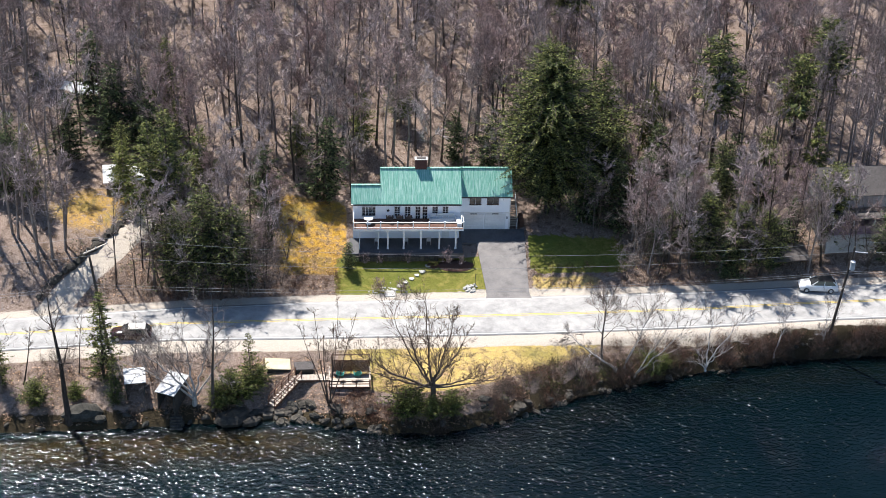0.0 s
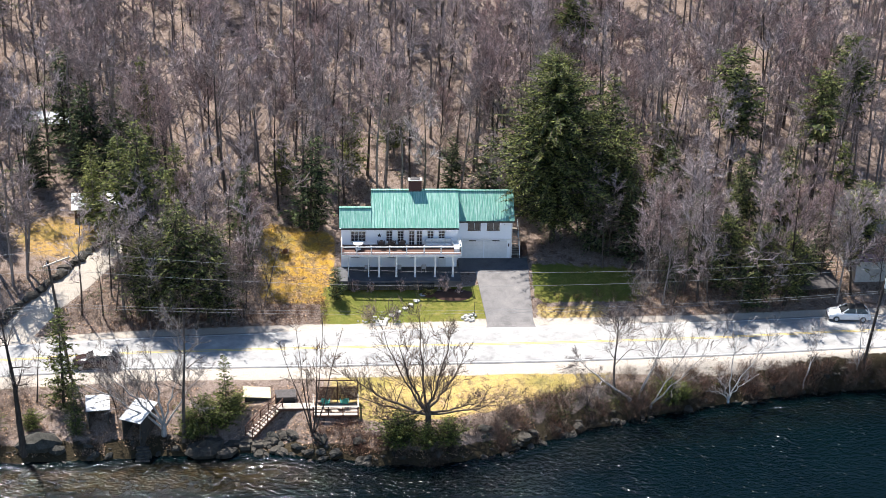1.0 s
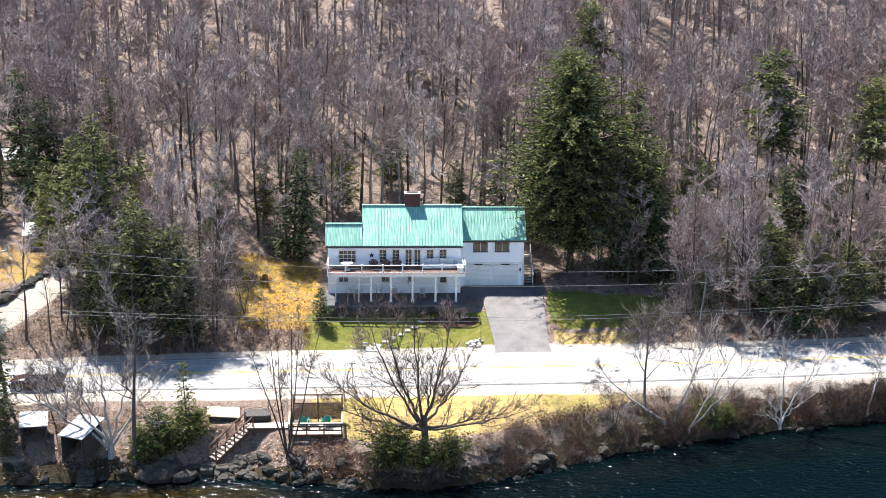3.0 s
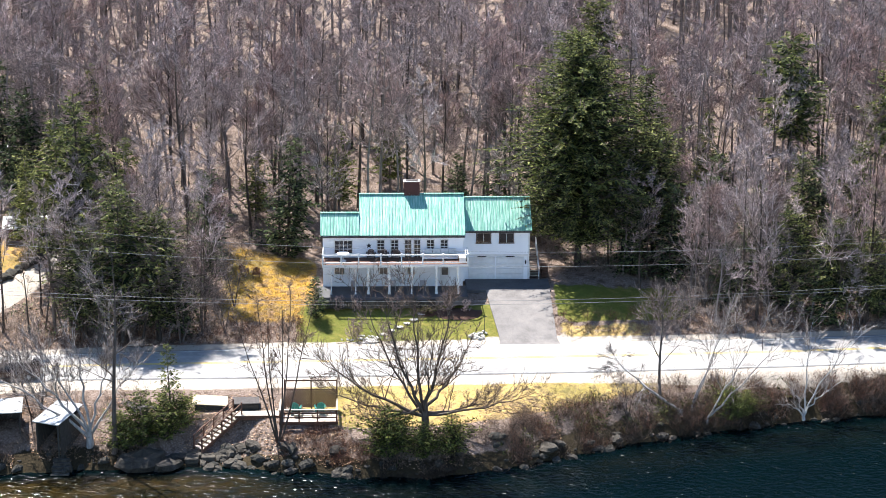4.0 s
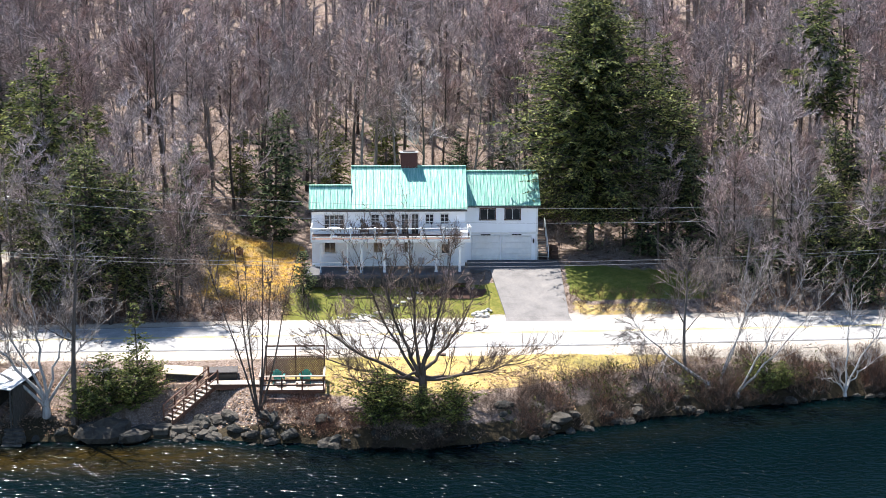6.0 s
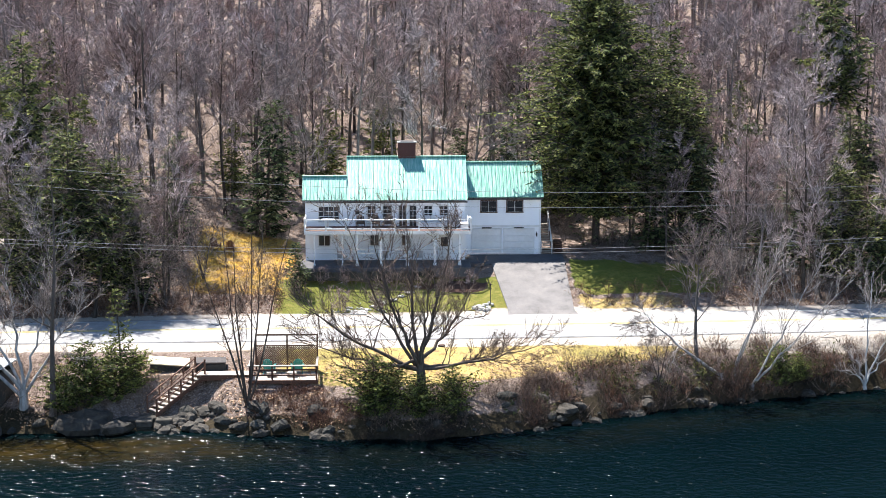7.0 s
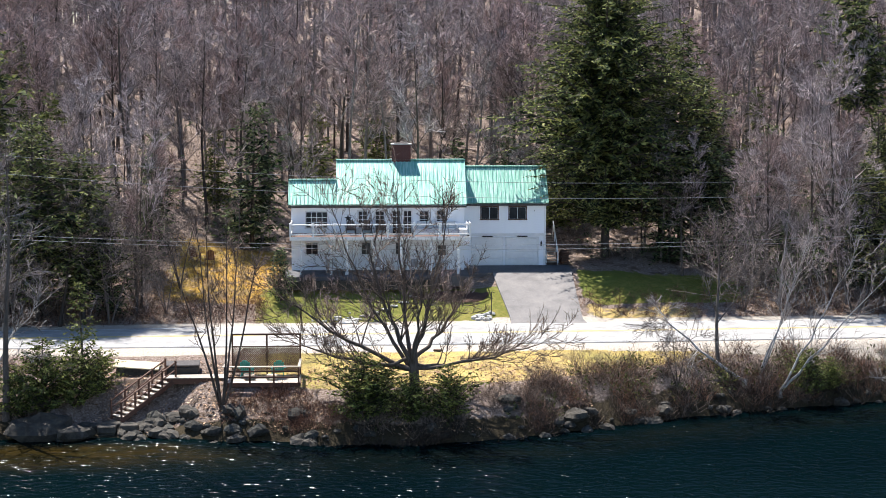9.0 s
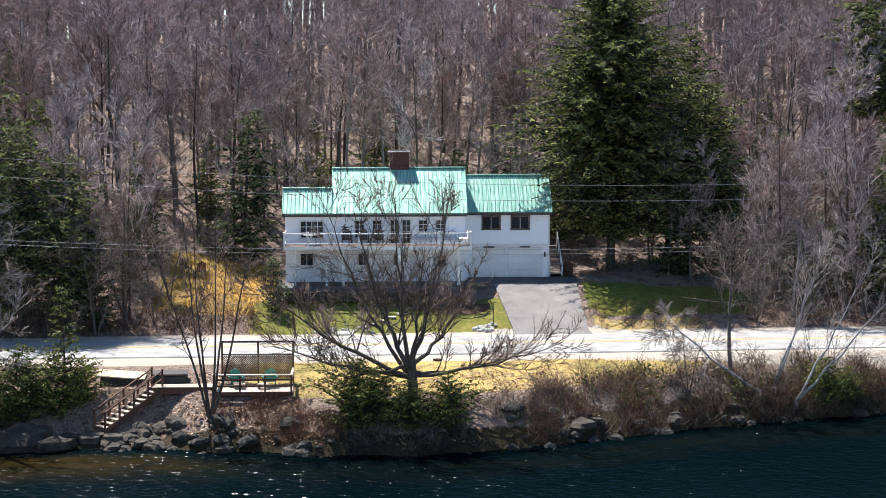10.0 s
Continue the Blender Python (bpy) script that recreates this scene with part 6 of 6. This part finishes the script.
def utility_pole(x, y, top, lean, arm):
    z0 = ground_z(x, y)
    p = thing("utility_pole", "weathered brown wooden utility pole by the road", "pole", "utility poles", pose(x, y, z0))
    t = Vector((lean, 0, top - z0))
    part("shaft", tube(bmesh.new(), (0, 0, -0.3), t, 0.17, 0.11, 10), M_BARKDARK, p)
    if arm:
        part("crossarm", beam(bmesh.new(), t + Vector((-0.3, -0.9, -0.25)), t + Vector((1.9, 1.1, -0.2)), 0.12), M_PALEWOOD, p)
        for v in (-0.8, 0.0, 1.0):
            part("insulator", tube(bmesh.new(), t + Vector((0.8 + v, 0.1 + 0.9 * v, -0.2)), t + Vector((0.8 + v, 0.1 + 0.9 * v, 0.02)), 0.05, 0.03, 6), M_OFFWHITE, p)
    else:
        part("transformer", tube(bmesh.new(), t + Vector((-0.05, -0.35, -2.6)), t + Vector((-0.05, -0.35, -1.6)), 0.28, 0.28, 12), M_ROOFGREY, p)
        part("bracket", beam(bmesh.new(), t + Vector((0, 0, -0.6)), t + Vector((1.6, 0.2, -0.9)), 0.07), M_ROOFGREY, p)
    return p


utility_pole(-36.3, -20.7, 10.5, -1.3, True)
utility_pole(41.6, -17.9, 8.6, 1.2, False)
utility_pole(-95, -27.2, 10.6, 0.0, True)
utility_pole(105, -18.0, 9.0, 0.0, True)


def cable(a, b, sag, r=0.012):
    cu = bpy.data.curves.new("cable", 'CURVE')
    cu.dimensions = '3D'
    cu.bevel_depth = r
    cu.bevel_resolution = 1
    sp = cu.splines.new('POLY')
    n = 40
    sp.points.add(n)
    for i in range(n + 1):
        u = i / n
        p = Vector(a).lerp(Vector(b), u)
        sp.points[i].co = (p.x, p.y, p.z - 4 * sag * u * (1 - u), 1)
    cu.materials.append(M_WIRE)
    ob = new("overhead_cable", cu)
    return tagged(ob, "thin grey cable strung between the poles", "cable", "overhead cables")


for dy, za, zb, sag in ((-1.0, 9.9, 8.2, 1.9), (1.0, 10.9, 9.1, 2.0), (0.1, 5.75, 5.55, 1.45), (-0.15, 5.55, 5.35, 1.5)):
    cable((-37.2, -20.4 + dy, za), (42.7, -17.9 + dy * 0.2, zb), sag)
    cable((-95, -27.2 + dy, za), (-37.2, -20.4 + dy, za), 0.9)
    cable((42.7, -17.9 + dy * 0.2, zb), (105, -18.0 + dy, zb), 0.9)

# ---- cars ----


def car(x, y, z, yaw, paint, roof_paint, label):
    c = thing("parked_car", label, "car", "parked cars", pose(x, y, z, 0, 0, yaw))
    # stations along the length: x, half width at sill, belt height, roof height (0 where there is none)
    L = 2.2
    prof = [(-L, 0.70, 0.62), (-2.12, 0.80, 0.86), (-1.6, 0.87, 0.93), (-0.9, 0.89, 0.95), (0.0, 0.9, 0.95), (0.75, 0.89, 0.95), (1.35, 0.86, 0.90), (1.95, 0.80, 0.80), (L, 0.66, 0.62)]
    bm = bmesh.new()
    rings = []
    for px, w, h in prof:
        ring = [(-w * 0.93, 0.25), (-w, 0.45), (-w, h * 0.78), (-w * 0.94, h), (0, h + 0.03), (w * 0.94, h), (w, h * 0.78), (w, 0.45), (w * 0.93, 0.25)]
        rings.append([bm.verts.new((px, a, b)) for a, b in ring])
    for r0, r1 in zip(rings, rings[1:]):
        for i in range(8):
            bm.faces.new((r0[i], r0[i + 1], r1[i + 1], r1[i]))
    bm.faces.new(rings[0])
    bm.faces.new(rings[-1][::-1])
    bmesh.ops.recalc_face_normals(bm, faces=bm.faces)
    part("body", bm, paint, c, smooth=True)
    cab = bmesh.new()
    lo = [(-1.95, 0.74), (-0.4, 0.8), (1.0, 0.78)]
    base = [cab.verts.new(p) for p in ((-1.98, -0.74, 0.94), (0.95, -0.78, 0.94), (0.95, 0.78, 0.94), (-1.98, 0.74, 0.94))]
    top = [cab.verts.new(p) for p in ((-1.55, -0.6, 1.4), (0.2, -0.62, 1.42), (0.2, 0.62, 1.42), (-1.55, 0.6, 1.4))]
    for i in range(4):
        j = (i + 1) % 4
        cab.faces.new((base[i], base[j], top[j], top[i]))
    cab.faces.new(top)
    bmesh.ops.recalc_face_normals(cab, faces=cab.faces)
    part("glasshouse", cab, M_GLASS, c, "dark tinted car windows")
    part("roof", boxes((-1.58, 0.24, -0.62, 0.62, 1.4, 1.46), bevel=0.03), roof_paint, c)
    for sy in (-1, 1):
        for a, b in (((0.95, 0.78, 0.94), (0.2, 0.62, 1.42)), ((-0.55, 0.79, 0.94), (-0.6, 0.63, 1.42)), ((-1.98, 0.74, 0.94), (-1.55, 0.6, 1.4))):
            part("pillar", beam(bmesh.new(), (a[0], a[1] * sy, a[2]), (b[0], b[1] * sy, b[2]), 0.07), paint, c)
        part("headlight", boxes((1.98, 2.13, sy * 0.6 - 0.14, sy * 0.6 + 0.14, 0.62, 0.76), bevel=0.03), M_ROOFGREY, c)
        part("tail_light", boxes((-2.17, -2.05, sy * 0.66 - 0.1, sy * 0.66 + 0.1, 0.7, 0.86), bevel=0.02), M_BRICK, c)
        part("mirror", boxes((0.68, 0.82, sy * 0.98 - 0.07, sy * 0.98 + 0.07, 0.95, 1.07), bevel=0.02), paint, c)
        for px in (-1.35, 1.4):
            w = part("wheel", tube(bmesh.new(), (px, sy * 0.72, 0.32), (px, sy * 0.91, 0.32), 0.32, 0.32, 18), M_BLACK, c, "black tyre")
            part("rim", tube(bmesh.new(), (px, sy * 0.905, 0.32), (px, sy * 0.925, 0.32), 0.2, 0.18, 14), M_ROOFGREY, w)
    part("bumper", boxes((2.1, 2.24, -0.7, 0.7, 0.32, 0.52), bevel=0.04), M_BLACK, c)
    return c


M_CARWHITE = simple("white_car_paint", (0.72, 0.73, 0.75), (0.80, 0.81, 0.83), 0.5, 0.2, 0.0, spec=0.6)
M_CARRED = simple("maroon_car_paint", (0.03, 0.014, 0.014), (0.05, 0.025, 0.024), 0.5, 0.2, 0.0, spec=0.6)
car(42.2, -9.6, ROAD_Z + 0.05, 176, M_CARWHITE, M_BLACK, "white hatchback with dark roof parked beside the road")
car(-34.2, -18.6, ROAD_Z + 0.02, 182, M_CARRED, M_PALEROCK, "maroon car with pale roof parked on the verge")

# ---- neighbouring houses among the trees ----


def cottage(x, y, z, w, d, h, rh, yaw, wall_mat, roof_mat, label, windows=2):
    c = thing("cottage", label, "house", "houses among the trees", pose(x, y, z, 0, 0, yaw))
    bm = bmesh.new()
    a = [bm.verts.new(p) for p in ((-w / 2, -d / 2, -0.8), (-w / 2, d / 2, -0.8), (-w / 2, d / 2, h), (-w / 2, 0, h + rh), (-w / 2, -d / 2, h))]
    b = [bm.verts.new((w / 2, v.co.y, v.co.z)) for v in a]
    bm.faces.new(a)
    bm.faces.new(b[::-1])
    for i in range(5):
        bm.faces.new((a[(i + 1) % 5], a[i], b[i], b[(i + 1) % 5]))
    bmesh.ops.recalc_face_normals(bm, faces=bm.faces)
    part("wall", bm, wall_mat, c)
    r = part("roof", bmesh.new(), roof_mat, c)
    bm = bmesh.new()
    for sgn in (-1, 1):
        ang = math.degrees(math.atan2(rh, d / 2))
        ln = math.hypot(d / 2, rh) + 0.45
        box(bm, -w / 2 - 0.35, w / 2 + 0.35, -ln, 0, 0.0, 0.1, m=pose(0, 0, h + rh, ang if sgn < 0 else -ang, 0, 0) if sgn < 0 else pose(0, 0, h + rh, -ang, 0, 0) @ Matrix.Diagonal((1, -1, 1, 1)))
    bmesh.ops.recalc_face_normals(bm, faces=bm.faces)
    bm.to_mesh(r.data)
    bm.free()
    for k in range(windows):
        wx = -w / 2 + w * (k + 0.5) / windows
        window("window", wx - 0.5, wx + 0.5, 0.9, 2.0, -d / 2 - 0.01, 2, 1, c)
    return c


cottage(-37.2, 7.4, 2.1, 4.6, 3.6, 1.9, 0.5, 8, M_DARKWOOD, M_WHITE, "small dark cabin with a white sheet roof on the rise", 2)
cottage(-44.5, 25.0, 4.4, 4.0, 3.5, 2.2, 0.8, 0, M_GREYWALL, M_ROOFGREY, "small grey outbuilding far back among trees", 1)
nb = cottage(48.0, 2.0, 0.6, 8.5, 6.0, 5.2, 1.8, 4, M_GREYWALL, M_SHINGLE, "grey and mauve two-storey house half hidden by trees", 3)
part("porch_wall", boxes((-3.6, 4.0, -5.2, -3.0, 0.9, 2.0), bevel=0.02), M_PURPLE, nb)
part("porch_roof", boxes((-3.9, 4.3, -5.6, -3.0, 3.1, 3.25), bevel=0.02), M_SHINGLE, nb)
for px in (-3.5, -1.0, 1.5, 3.9):
    part("porch_post", boxes((px - 0.06, px + 0.06, -5.15, -5.03, 2.0, 3.1)), M_OFFWHITE, nb)
part("basement_wall", boxes((-4.0, 2.4, -5.25, -3.0, -2.4, 0.9), bevel=0.02), M_CONCRETE, nb)
shed = thing("lean_to", "low dark lean-to roof beside the neighbouring house", "shed", m=pose(39.4, -5.0, ground_z(39.4, -5.0), 0, 0, 6))
part("roof", boxes((-2.3, 2.3, -1.5, 1.5, 1.5, 1.6), m=pose(0, 0, 0, 12, 0, 0)), M_SHINGLE, shed)
for px in (-2.1, 2.1):
    for py in (-1.2, 1.2):
        part("post", boxes((px - 0.06, px + 0.06, py - 0.06, py + 0.06, -0.3, 1.5 + py * 0.2)), M_DARKWOOD, shed)

# stone wall beside the gravel lane
for k in range(46):
    y = -11.5 + k * 0.36
    x = track_x(y) - 2.4 + gr.uniform(-0.25, 0.25)
    rock(x, y, ground_z(x, y) + 0.15, gr.uniform(0.3, 0.62), 0.95, "dark field stone in a wall beside the lane", "stones of the lane wall")

# chairs on the golden rise
gch = adirondack(-17.6, 0.6, ground_z(-17.6, 0.6), 165)
tagged(gch, "brown wooden lawn chair on the yellow grass", "chair", "chairs on the rise")
for o in gch.children:
    o.data.materials.clear()
    o.data.materials.append(M_BROWNWOOD)
copy_thing(gch, pose(-16.5, 0.5, ground_z(-16.5, 0.5), 0, 0, 190))
